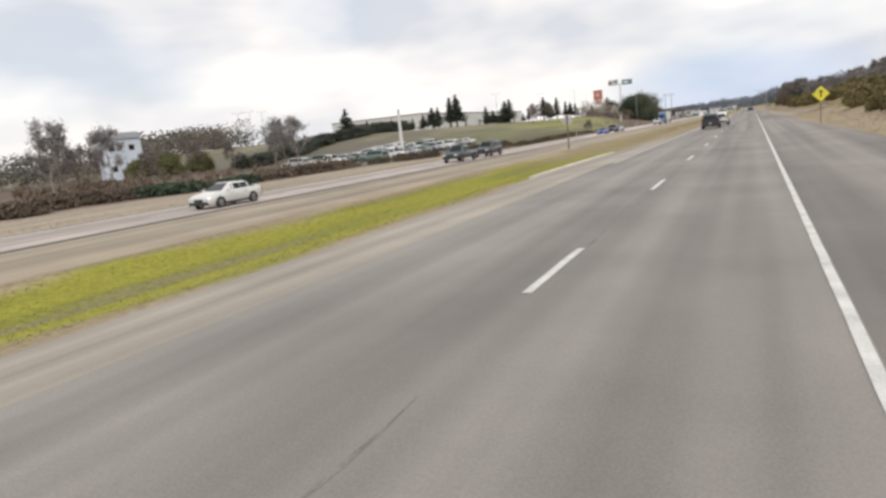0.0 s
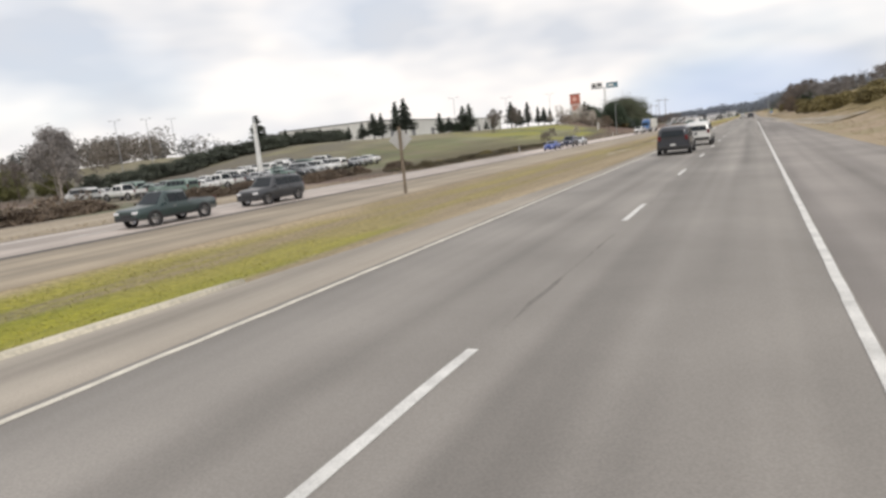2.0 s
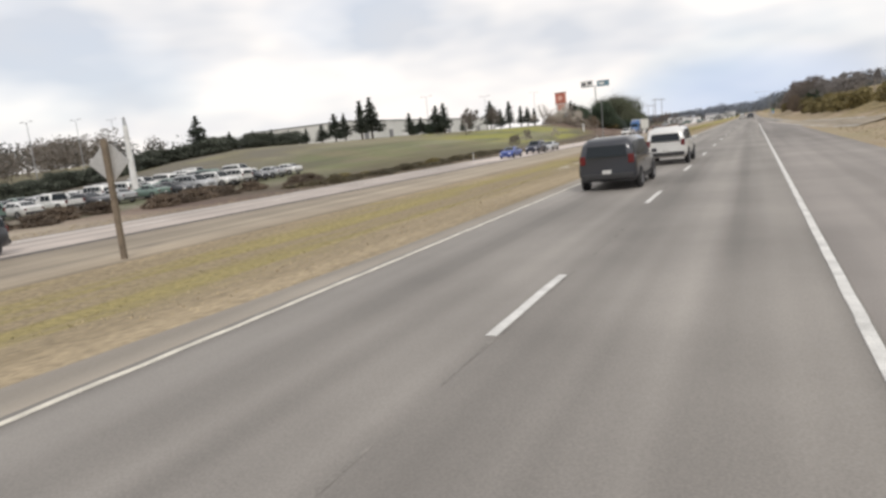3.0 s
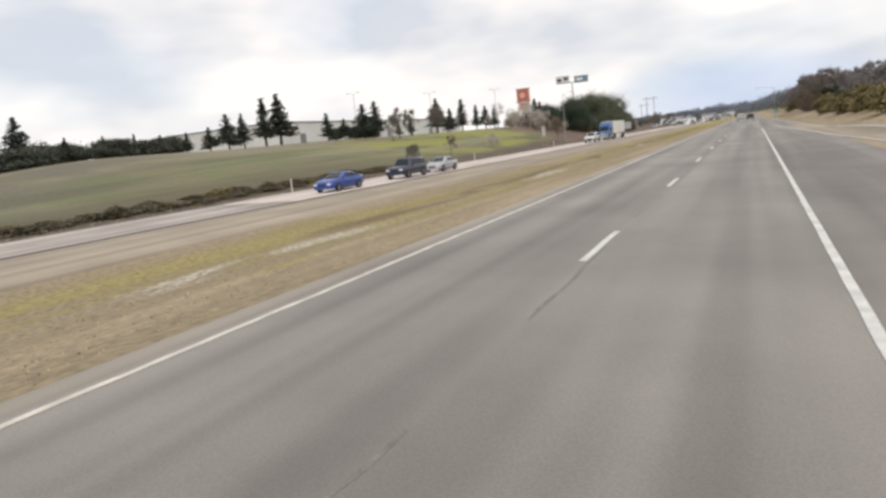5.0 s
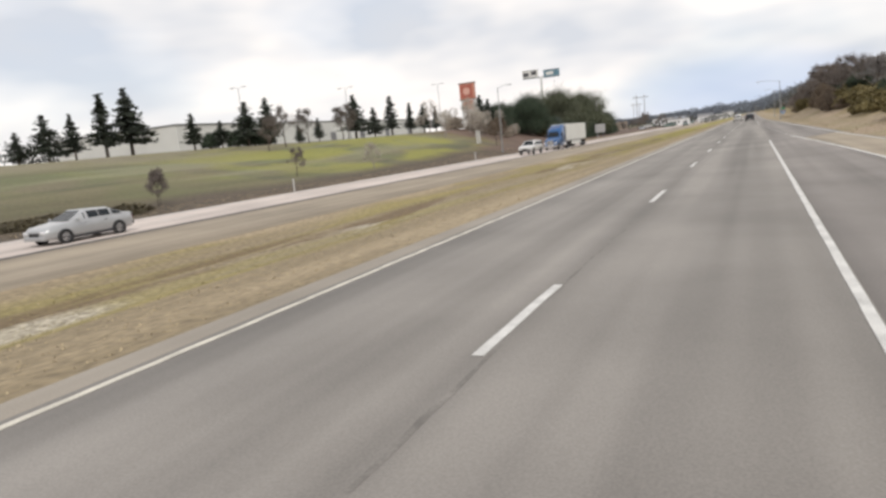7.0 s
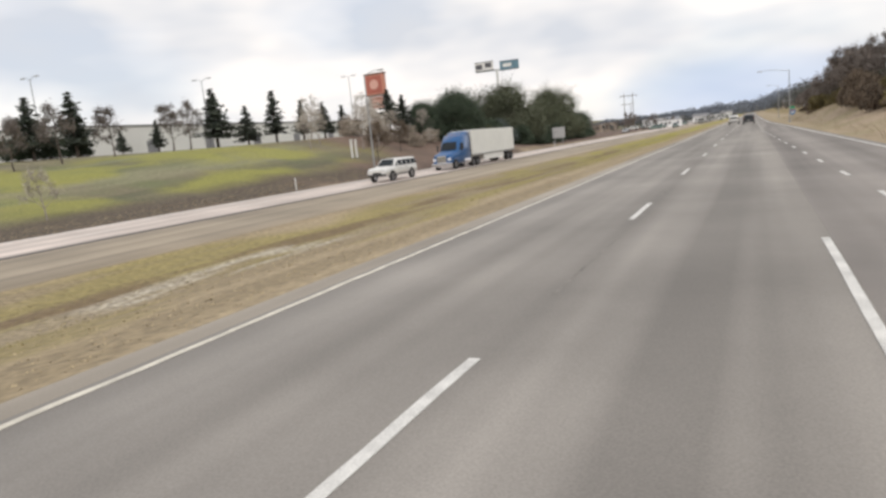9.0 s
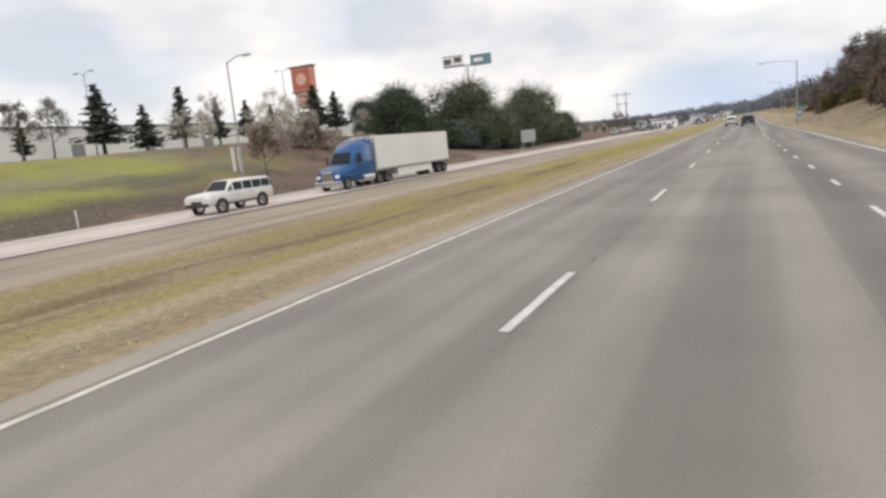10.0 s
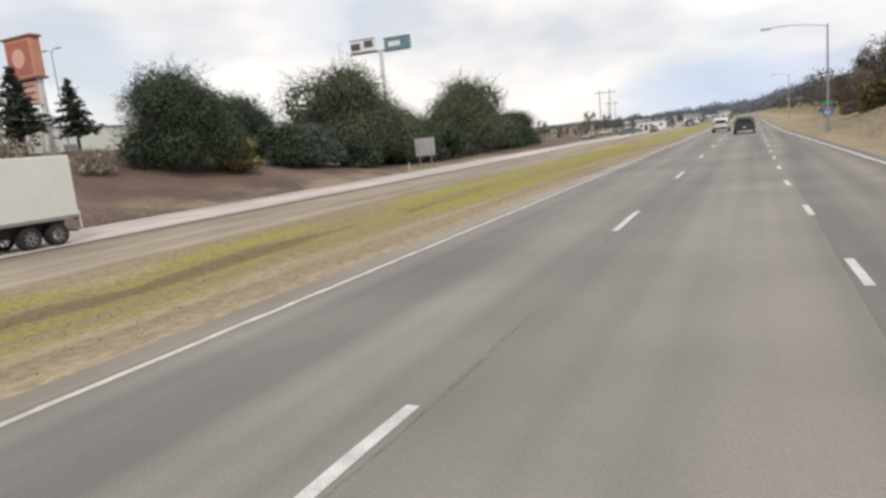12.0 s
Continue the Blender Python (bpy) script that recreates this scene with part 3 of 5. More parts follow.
for k in range(-4, 46):
    y = 12.19 * k
    lay("lane_dash", DASH, -2.655, y + 8.3 + float(np.interp(y, [70, 105, 150, 190], [-0.2, -3.2, -2.7, -0.3])), 0.052, road)
    lay("lane_dash", DASH, -31.3, y + 2.0, land(-31.3, y) + 0.057, outer_lane)


def line_along(fn, y0, y1, width, parent, seed):
    """A painted line that follows a bend, with slightly ragged sides."""
    rnd = random.Random(seed)
    verts, faces, y = [], [], y0
    while y <= y1:
        for side in (-0.5, 0.5):
            x = fn(y) + side * width + rnd.uniform(-0.012, 0.012)
            verts.append((x, y, land(x, y) + 0.053))
        if len(verts) > 2:
            k = len(verts)
            faces.append((k - 4, k - 3, k - 1, k - 2))
        y += 1.0
    ob = new("edge_line", mesh_from("edge_line", verts, faces, M_WHITE_LINE))
    ob.parent = parent


line_along(ramp_left, 128, 205, 0.16, ramp, 11)
line_along(ramp_right, 128, 480, 0.15, slip_road, 12)


def seam(x, y0, y1, width, seed):
    """A sealed joint: a wavering band of tar along the road, broken here and there."""
    rnd = random.Random(seed)
    verts, faces = [], []
    y, keep = y0, True
    while y < y1:
        w, o = width * rnd.uniform(0.15, 1.3), x + 0.05 * math.sin(y * 0.35) + rnd.uniform(-0.02, 0.02)
        k = len(verts)
        verts += [(o - w / 2, y, 0.0525), (o + w / 2, y, 0.0525)]
        if keep and k:
            faces.append((k - 2, k - 1, k + 1, k))
        keep = rnd.random() > (0.12 if keep else 0.8)
        y += 0.6
    ob = new("tar_seam", mesh_from("tar_seam", verts, faces, M_SEAM))
    ob.parent = road
    return tagged(ob, "dark tar seam along the lane joint")


seam(-2.55, -20, 420, 0.06, 1)


kerb = ribbon("kerb", lambda y: left_edge(y) - 0.42, lambda y: left_edge(y) - 0.08, list(range(34, 54, 2)), 0.13, M_KERB, "weathered pale concrete kerb beside the turning bay", "kerb", 0.16)
# two dark strips paint in the shadow lines bordering the pale outer lanes
ribbon("shade_strip", lambda y: -35.75, lambda y: -35.38, ROAD_YS, 0.05, M_SHADE_LINE, "dark strip painted for the shadow along the far carriageway's edge", "road")
shade_strip = ribbon("shade_strip", lambda y: -27.95, lambda y: -27.25, ROAD_YS, 0.06, M_SHADE_LINE, "dark strip painted for the shadow line between the far lanes", "road")
for k in range(34):
    y = 204.8 + 6.05 * k
    bend = math.degrees(math.atan((merge_line(y) - merge_line(y + 1.6)) / 1.6))
    dash = lay("short_dash", SHORT, merge_line(y), y, 0.047, slip_road)
    dash.rotation_euler[2] = radians(bend)


# ---------------------------------------------------------------- vehicles
def wheel_parts(parent, x, y, r, width, n_spokes=5):
    """A wheel with tyre, rim and arch on the side where x points."""
    s = 1 if x > 0 else -1
    hub = part("wheel", lathe_x(bmesh.new(), [(-0.03, 0.04), (0.03, 0.04), (0.03, 0.07), (-0.03, 0.07)], 10), M_RIM, parent)
    hub.location = (x, y, r)
    w = width / 2
    part("tyre", lathe_x(bmesh.new(), [(-w, r * 0.66), (-w, r * 0.93), (-w * 0.75, r), (w * 0.75, r), (w, r * 0.93), (w, r * 0.66)], 22), M_TYRE, hub)
    bm = bmesh.new()
    lathe_x(bm, [(-w * 0.8, r * 0.6), (-w * 0.8, r * 0.68), (w * 0.9, r * 0.68), (w * 0.9, r * 0.6)], 22)
    for k in range(n_spokes):
        box(bm, (s * w * 0.6, 0, 0), (0.03, r * 0.16, r * 0.62), 0.0, Matrix.Rotation(2 * math.pi * k / n_spokes, 4, "X") @ Matrix.Translation((0, 0, r * 0.32)))
    part("rim", bm, M_RIM, hub, "alloy rim with spokes")
    return hub


def shell_points(st):
    y, w, zb, zs, wr, zr = st
    half = [(w * 0.9, zb), (w, zb + 0.28 * (zs - zb)), (w, zb + 0.62 * (zs - zb)), (w * 0.965, zs), ((w * 0.965) * 0.25 + wr * 0.75, zs + (zr - zs) * 0.82), (wr * 0.82, zr)]
    return [Vector((a, y, z)) for a, z in half] + [Vector((-a, y, z)) for a, z in half[::-1]]


def shell(stations):
    """The painted body: a skin over cross-sections from tail to nose."""
    bm = bmesh.new()
    rings = [[bm.verts.new(p) for p in shell_points(s)] for s in stations]
    m = len(rings[0])
    for a, c in zip(rings, rings[1:]):
        for k in range(m):
            bm.faces.new((a[k], a[(k + 1) % m], c[(k + 1) % m], c[k]))
    bm.faces.new(rings[0])
    bm.faces.new(rings[-1][::-1])
    bmesh.ops.recalc_face_normals(bm, faces=bm.faces[:])
    for f in bm.faces:
        f.smooth = len(f.verts) == 4
    return bm


def pane(quad, inset, lift, out):
    """A glass pane over a quad of the body, set in from its edges and standing a little proud."""
    c = sum(quad, Vector()) / 4
    pts = [c + (p - c) * inset for p in quad]
    nrm = (pts[1] - pts[0]).cross(pts[2] - pts[0]).normalized()
    if nrm.dot(out) < 0:
        nrm = -nrm
    return prism(bmesh.new(), [p + nrm * lift for p in pts], nrm * 0.012)


# stations: y, half width, underside, shoulder, half width of the roof, roof
SHAPES = {
    "sedan": dict(st=[(-2.35, 0.8, 0.42, 0.82, 0.7, 0.88), (-2.27, 0.88, 0.3, 0.96, 0.76, 1.02), (-1.85, 0.91, 0.24, 0.99, 0.72, 1.07), (-1.1, 0.92, 0.22, 0.97, 0.62, 1.42), (0.15, 0.92, 0.22, 0.95, 0.63, 1.46),
                      (1.1, 0.92, 0.22, 0.93, 0.72, 0.99), (2.05, 0.88, 0.24, 0.8, 0.72, 0.86), (2.35, 0.78, 0.34, 0.64, 0.64, 0.68)],
                  rear=2, roof=(3, 4), front=4, axles=(-1.42, 1.45), r=0.32),
    "suv": dict(st=[(-2.45, 0.88, 0.5, 1.0, 0.78, 1.2), (-2.4, 0.97, 0.4, 1.08, 0.76, 1.62), (-2.1, 0.99, 0.36, 1.1, 0.77, 1.8), (-0.8, 1.0, 0.34, 1.1, 0.79, 1.85), (0.55, 1.0, 0.34, 1.08, 0.78, 1.82),
                    (1.15, 1.0, 0.34, 1.08, 0.84, 1.16), (2.2, 0.97, 0.36, 1.0, 0.82, 1.06), (2.5, 0.88, 0.44, 0.85, 0.76, 0.9)],
                rear=1, roof=(2, 3, 4), front=4, axles=(-1.55, 1.6), r=0.39),
    "van": dict(st=[(-2.4, 0.88, 0.45, 0.98, 0.76, 1.2), (-2.36, 0.96, 0.36, 1.04, 0.76, 1.6), (-2.1, 0.98, 0.3, 1.05, 0.78, 1.76), (-0.7, 0.99, 0.28, 1.04, 0.8, 1.8), (0.6, 0.99, 0.28, 1.02, 0.78, 1.76),
                    (1.5, 0.98, 0.28, 1.0, 0.8, 1.08), (2.25, 0.94, 0.3, 0.86, 0.74, 0.92), (2.5, 0.82, 0.38, 0.68, 0.66, 0.72)],
                rear=1, roof=(2, 3, 4), front=4, axles=(-1.5, 1.55), r=0.35),
    "capped": dict(st=[(-2.95, 0.9, 0.66, 1.12, 0.82, 1.35), (-2.9, 0.98, 0.58, 1.2, 0.82, 1.78), (-2.7, 1.0, 0.54, 1.2, 0.84, 1.93), (-1.0, 1.0, 0.52, 1.2, 0.84, 1.97), (0.7, 1.0, 0.52, 1.2, 0.8, 1.94),
                       (1.3, 1.0, 0.52, 1.2, 0.9, 1.32), (2.6, 0.99, 0.54, 1.16, 0.9, 1.25), (2.9, 0.94, 0.6, 1.02, 0.86, 1.1)],
                   rear=1, roof=(2, 3, 4), front=4, axles=(-1.75, 1.85), r=0.44),
    "pickup": dict(st=[(-2.8, 0.9, 0.55, 1.0, 0.8, 1.04), (-2.75, 0.97, 0.45, 1.05, 0.86, 1.1), (-0.75, 0.98, 0.42, 1.06, 0.86, 1.12), (-0.6, 0.98, 0.4, 1.06, 0.76, 1.78), (0.7, 0.98, 0.4, 1.06, 0.76, 1.8),
                       (1.35, 0.98, 0.4, 1.05, 0.82, 1.13), (2.6, 0.96, 0.42, 0.98, 0.82, 1.04), (2.8, 0.88, 0.5, 0.85, 0.76, 0.9)],
                   rear=2, roof=(3, 4), front=4, axles=(-1.75, 1.75), r=0.41),
}


def car(name, shape, paint, label, at, category="car", group=""):
    """A car whose nose points along its own +y."""
    spec = SHAPES[shape]
    st = spec["st"]
    top = empty(name, label, category, group)
    body = part("body", shell(st), M_PAINT[paint], top)
    rings = [shell_points(s) for s in st]

    def side_quad(i, j, s):
        a, c = (rings[i], rings[j]) if s > 0 else ([Vector((-p.x, p.y, p.z)) for p in rings[i]], [Vector((-p.x, p.y, p.z)) for p in rings[j]])
        return [a[3] * 0.9 + a[4] * 0.1, c[3] * 0.9 + c[4] * 0.1, c[4], a[4]]

    for s in (1, -1):
        for i, j in zip(spec["roof"], spec["roof"][1:]):
            a, c = side_quad(i, j, s), None
            mid0, mid1 = (a[0] + a[1]) / 2, (a[2] + a[3]) / 2
            for q in ([a[0], mid0, mid1, a[3]], [mid0, a[1], a[2], mid1]):
                part("side_window", pane(q, 0.9, 0.006, Vector((s, 0, 0))), M_GLASS, body)
        part("quarter_window", pane(side_quad(spec["front"], spec["front"] + 1, s), 0.72, 0.006, Vector((s, 0, 0.2))), M_GLASS, body)
        if spec["rear"] + 1 == spec["roof"][0]:
            part("quarter_window", pane(side_quad(spec["rear"], spec["roof"][0], s), 0.7, 0.006, Vector((s, 0, 0.2))), M_GLASS, body)
    for i, j, nm, d in ((spec["front"], spec["front"] + 1, "windscreen", 1), (spec["roof"][0], spec["rear"], "rear_window", -1)):
        a, c = rings[i], rings[j]
        lo = c[4] if abs(c[4].z - a[4].z) > 0.25 else c[3]
        q = [Vector((a[5].x, a[5].y, a[5].z - 0.03)), Vector((-a[5].x, a[5].y, a[5].z - 0.03)), Vector((-lo.x * 0.95, lo.y, lo.z + 0.02)), Vector((lo.x * 0.95, lo.y, lo.z + 0.02))]
        if nm == "rear_window" and shape in ("suv", "van", "capped"):
            t0, t1 = rings[1], rings[0]
            q = [Vector((0.68, t0[4].y + 0.03, st[1][5] - 0.02)), Vector((-0.68, t0[4].y + 0.03, st[1][5] - 0.02)), Vector((-0.74, st[0][0] - 0.03, 1.14)), Vector((0.74, st[0][0] - 0.03, 1.14))]
        part(nm, pane(q, 0.93, 0.012, Vector((0, d, 0.4))), M_GLASS, body)
    ny, ty = st[-1][0], st[0][0]
    zn, zt = st[-1][2], st[0][2]
    wn_, wt = st[-1][1], st[0][1]
    part("front_bumper", box(bmesh.new(), (0, ny - 0.03, zn + 0.02), (wn_ * 1.9, 0.2, 0.2), 0.05), M_BLACK if paint in ("dark", "green", "white") else M_PAINT[paint], body)
    part("rear_bumper", box(bmesh.new(), (0, ty + 0.02, zt + 0.04), (wt * 2.0, 0.2, 0.2), 0.05), M_BLACK, body)
    part("grille", box(bmesh.new(), (0, ny + 0.0, zn + 0.2), (wn_ * 0.9, 0.05, 0.15), 0.02), M_BLACK, body)
    part("number_plate", box(bmesh.new(), (0, ty - 0.06, zt + 0.18), (0.3, 0.02, 0.15), 0.004), M_PLATE, body, "pale blank number plate")
    for s in (1, -1):
        part("headlight", box(bmesh.new(), (s * wn_ * 0.78, ny - 0.05, st[-1][3] - 0.02), (wn_ * 0.42, 0.16, 0.14), 0.04), M_LAMP, body)
        part("tail_light", box(bmesh.new(), (s * wt * 0.93, ty + 0.03, st[0][3] - 0.04 + (0.12 if shape in ("suv", "van", "capped") else 0)), (0.2, 0.12, 0.3 if shape in ("suv", "van", "pickup", "capped") else 0.16), 0.03), M_TAIL, body)
        part("door_mirror", box(bmesh.new(), (s * (st[4][1] + 0.1), st[5][0] - 0.3, st[5][3] + 0.1), (0.2, 0.1, 0.15), 0.04), M_PAINT[paint], body)
        for d in (0, 1):
            part("door_handle", box(bmesh.new(), (s * (st[4][1] + 0.005), -0.75 + d * 1.1, st[4][3] - 0.12), (0.03, 0.16, 0.03), 0.01), M_CHROME if d else M_BLACK, body)
        part("sill_trim", box(bmesh.new(), (s * st[4][1] * 0.955, 0, st[4][2] + 0.03), (0.07, abs(spec["axles"][1] - spec["axles"][0]) - 2 * spec["r"] - 0.12, 0.1), 0.02), M_BLACK, body)
        for ay in spec["axles"]:
            arch = bmesh.new()
            lathe_x(arch, [(-0.05, spec["r"] * 0.9), (0.03, spec["r"] * 0.9), (0.03, spec["r"] * 1.17), (-0.05, spec["r"] * 1.17)], 22)
            ob = part("wheel_arch", arch, M_BLACK, body)
            ob.location = (s * (st[3][1] - 0.02), ay, spec["r"])
            wheel_parts(top, s * (st[3][1] - 0.07), ay, spec["r"], 0.22)
    if shape == "pickup":
        part("cargo_bed", box(bmesh.new(), (0, -1.75, 1.125), (1.5, 1.8, 0.02), 0.005), M_BLACK, body, "dark open cargo bed")
    if shape == "suv":
        for s in (1, -1):
            bm = bmesh.new()
            tube(bm, (s * 0.62, -1.9, 1.9), (s * 0.62, 0.4, 1.89), 0.025)
            tube(bm, (s * 0.62, -1.8, 1.9), (s * 0.62, -1.8, 1.8), 0.02)
            tube(bm, (s * 0.62, 0.3, 1.89), (s * 0.62, 0.3, 1.78), 0.02)
            part("roof_rail", bm, M_BLACK, body)
    top.matrix_world = at
    return top


def on_far(x, y, turn=180):
    return pose(x, y, land(x, y) + 0.055, 0, 0, turn)


def semi(at):
    """An articulated lorry; its nose points along its own +y, the front bumper at y = 0."""
    top = empty("semi_truck", "bright blue sleeper-cab semi truck pulling a long white box trailer", "truck")
    blue = M_PAINT["truck_blue"]
    cab = part("cab", shell([(-5.3, 1.2, 0.75, 1.9, 1.15, 3.55), (-5.2, 1.24, 0.65, 1.95, 1.2, 3.75), (-3.4, 1.24, 0.62, 1.95, 1.18, 3.6), (-2.55, 1.2, 0.62, 1.9, 1.0, 2.95), (-2.05, 1.15, 0.62, 1.85, 0.98, 1.98),
                             (-0.5, 1.08, 0.6, 1.55, 0.86, 1.68), (-0.1, 1.0, 0.6, 1.3, 0.75, 1.45)]), blue, top)
    part("windscreen", pane([Vector((0.86, -2.5, 2.9)), Vector((-0.86, -2.5, 2.9)), Vector((-1.0, -2.02, 2.02)), Vector((1.0, -2.02, 2.02))], 0.94, 0.02, Vector((0, 1, 0.4))), M_GLASS, cab)
    part("roof_fairing", shell([(-5.25, 1.15, 3.5, 3.7, 1.05, 4.0), (-4.4, 1.15, 3.4, 3.6, 1.0, 3.9), (-3.2, 0.9, 3.2, 3.3, 0.7, 3.45)]), blue, cab)
    part("grille", box(bmesh.new(), (0, -0.05, 1.15), (1.1, 0.1, 0.75), 0.05), M_CHROME, cab, "chrome radiator grille")
    part("front_bumper", box(bmesh.new(), (0, -0.05, 0.58), (2.35, 0.35, 0.4), 0.08), M_CHROME, cab, "chrome front bumper")
    for s in (1, -1):
        part("side_window", pane([Vector((s * 1.22, -3.35, 2.05)), Vector((s * 1.2, -2.5, 2.02)), Vector((s * 1.12, -2.75, 2.75)), Vector((s * 1.2, -3.35, 2.8))], 0.9, 0.02, Vector((s, 0, 0))), M_GLASS, cab)
        part("headlight", box(bmesh.new(), (s * 0.86, -0.16, 1.12), (0.34, 0.2, 0.26), 0.05), M_LAMP, cab)
        bm = bmesh.new()
        box(bm, (s * 1.45, -2.35, 2.3), (0.16, 0.1, 0.7), 0.04)
        tube(bm, (s * 1.15, -2.4, 2.1), (s * 1.42, -2.35, 2.1), 0.02)
        tube(bm, (s * 1.15, -2.5, 2.5), (s * 1.42, -2.35, 2.5), 0.02)
        part("door_mirror", bm, M_BLACK, cab)
        bm = bmesh.new()
        tube(bm, (s * 1.0, -3.3, 0.75), (s * 1.0, -5.0, 0.75), 0.33, 0.33, 18)
        part("fuel_tank", bm, M_CHROME, cab, "polished cylindrical fuel tank")
        bm = bmesh.new()
        tube(bm, (s * 1.18, -5.45, 0.9), (s * 1.18, -5.45, 3.9), 0.08, 0.08, 12)
        part("exhaust_stack", bm, M_CHROME, cab)
        part("step", box(bmesh.new(), (s * 1.12, -2.7, 0.55), (0.3, 0.7, 0.08), 0.02), M_STEEL, cab)
        wheel_parts(top, s * 1.02, -1.2, 0.5, 0.3, 8)
        for y in (-6.0, -7.3):
            wheel_parts(top, s * 0.95, y, 0.5, 0.55, 8)
        part("mudguard", box(bmesh.new(), (s * 1.05, -1.2, 1.1), (0.34, 1.3, 0.12), 0.05), blue, cab)
    for k in range(5):
        part("marker_lamp", box(bmesh.new(), (-0.7 + 0.35 * k, -3.5, 3.62), (0.1, 0.12, 0.06), 0.015), M_AMBER, cab)
    bm = bmesh.new()
    for s in (1, -1):
        box(bm, (s * 0.4, -4.6, 0.85), (0.12, 7.6, 0.3))
    part("chassis", bm, M_BLACK, top)
    trailer = part("trailer", box(bmesh.new(), (0, -12.9, 2.62), (2.55, 14.2, 2.85), 0.05), M_TRAILER, top, "long white box trailer")
    for s in (1, -1):
        for k in range(11):
            part("panel_seam", box(bmesh.new(), (s * 1.28, -6.6 - 1.25 * k, 2.62), (0.015, 0.05, 2.7)), M_SIGN_WHITE, trailer)
        part("bottom_rail", box(bmesh.new(), (s * 1.27, -12.9, 1.22), (0.05, 14.2, 0.16), 0.01), M_STEEL, trailer)
        part("side_skirt", box(bmesh.new(), (s * 1.2, -12.5, 0.83), (0.04, 6.8, 0.66), 0.01), M_TRAILER, trailer, "pale aerodynamic side skirt")
        part("landing_leg", box(bmesh.new(), (s * 0.8, -8.7, 0.7), (0.14, 0.14, 1.1), 0.02), M_STEEL, trailer)
        for y in (-17.6, -18.9):
            wheel_parts(top, s * 0.98, y, 0.5, 0.55, 8)
        part("tail_light", box(bmesh.new(), (s * 1.0, -20.02, 1.1), (0.3, 0.05, 0.12), 0.01), M_TAIL, trailer)
    part("bogie_frame", box(bmesh.new(), (0, -18.25, 0.85), (1.3, 2.8, 0.5), 0.05), M_BLACK, trailer)
    part("rear_guard", box(bmesh.new(), (0, -19.95, 0.55), (2.2, 0.1, 0.12), 0.01), M_STEEL, trailer)
    top.matrix_world = at
    return top


FAR_LANE = -29.9
car("minivan", "van", "grey", "dark grey minivan in the passing lane", pose(-4.5, 87.5, 0.055), "van")
car("passenger_car", "suv", "white", "white sport-utility car in the passing lane before a minivan", pose(-3.9, 99.0, 0.055), "car")
# added repeat of the same dark minivan, farther along, with an SUV body
car("passenger_car", "suv", "dark", "dark minivan placed a second time on the carriageway ahead", pose(-0.85, 329.0, 0.055), "car")
car("passenger_car", "suv", "white", "white sport-utility car in the lane beside a dark car", pose(-3.8, 345, 0.055), "car")
car("passenger_car", "sedan", "white", "white sedan on the oncoming carriageway", on_far(FAR_LANE, 31.2), group="oncoming cars")
car("pickup_truck", "pickup", "green", "dark green pickup truck on the oncoming carriageway", on_far(FAR_LANE, 68.2), "pickup truck", "oncoming cars")
car("passenger_car", "suv", "dark", "black sport-utility car on the oncoming carriageway", on_far(FAR_LANE, 77.2), group="oncoming cars")
car("passenger_car", "sedan", "blue", "deep blue sedan on the oncoming carriageway", on_far(FAR_LANE, 147.8), group="oncoming cars")
car("passenger_car", "suv", "navy", "dark blue sport-utility car on the oncoming carriageway", on_far(FAR_LANE, 159.3), group="oncoming cars")
car("passenger_car", "sedan", "silver", "silver grey sedan on the oncoming carriageway", on_far(FAR_LANE, 167), group="oncoming cars")
car("pickup_truck", "capped", "white", "white crew-cab pickup with a white canopy on the oncoming carriageway", on_far(FAR_LANE, 240.0), "pickup truck", "oncoming cars")
semi(on_far(FAR_LANE, 250.5))


# ---------------------------------------------------------------- vegetation
def clump_mesh(name, pts, sizes, mat, rnd, stretch=1.0, tilt=1.0):
    """Many small leaf-shaped faces at the given points."""
    n = len(pts)
    d = rnd.normal(size=(n, 3))
    d[:, 2] *= tilt
    d /= np.linalg.norm(d, axis=1)[:, None] + 1e-9
    e = np.cross(d, rnd.normal(size=(n, 3)))
    e /= np.linalg.norm(e, axis=1)[:, None] + 1e-9
    s = np.asarray(sizes)[:, None]
    a, c = d * s * stretch, e * s * 0.5
    v = np.stack([pts - a * 0.5, pts + c * 0.5 - a * 0.1, pts + a * 0.5, pts - c * 0.5 + a * 0.05], 1).reshape(-1, 3)
    f = np.arange(4 * n).reshape(-1, 4)
    return mesh_from(name, v.tolist(), f.tolist(), mat)


def limb_mesh(name, segments, mat, sides=5):
    """Tapered limbs from (start, end, radius, end radius)."""
    verts, faces = [], []
    for a, c, r0, r1 in segments:
        a, c = Vector(a), Vector(c)
        q = (c - a).to_track_quat("Z", "Y").to_matrix()
        o = len(verts)
        for p, r in ((a, r0), (c, r1)):
            for k in range(sides):
                w = 2 * math.pi * k / sides
                verts.append(p + q @ Vector((r * math.cos(w), r * math.sin(w), 0)))
        for k in range(sides):
            faces.append((o + k, o + (k + 1) % sides, o + sides + (k + 1) % sides, o + sides + k))
        faces.append(tuple(o + sides + k for k in range(sides)))
    return mesh_from(name, verts, faces, mat, True)


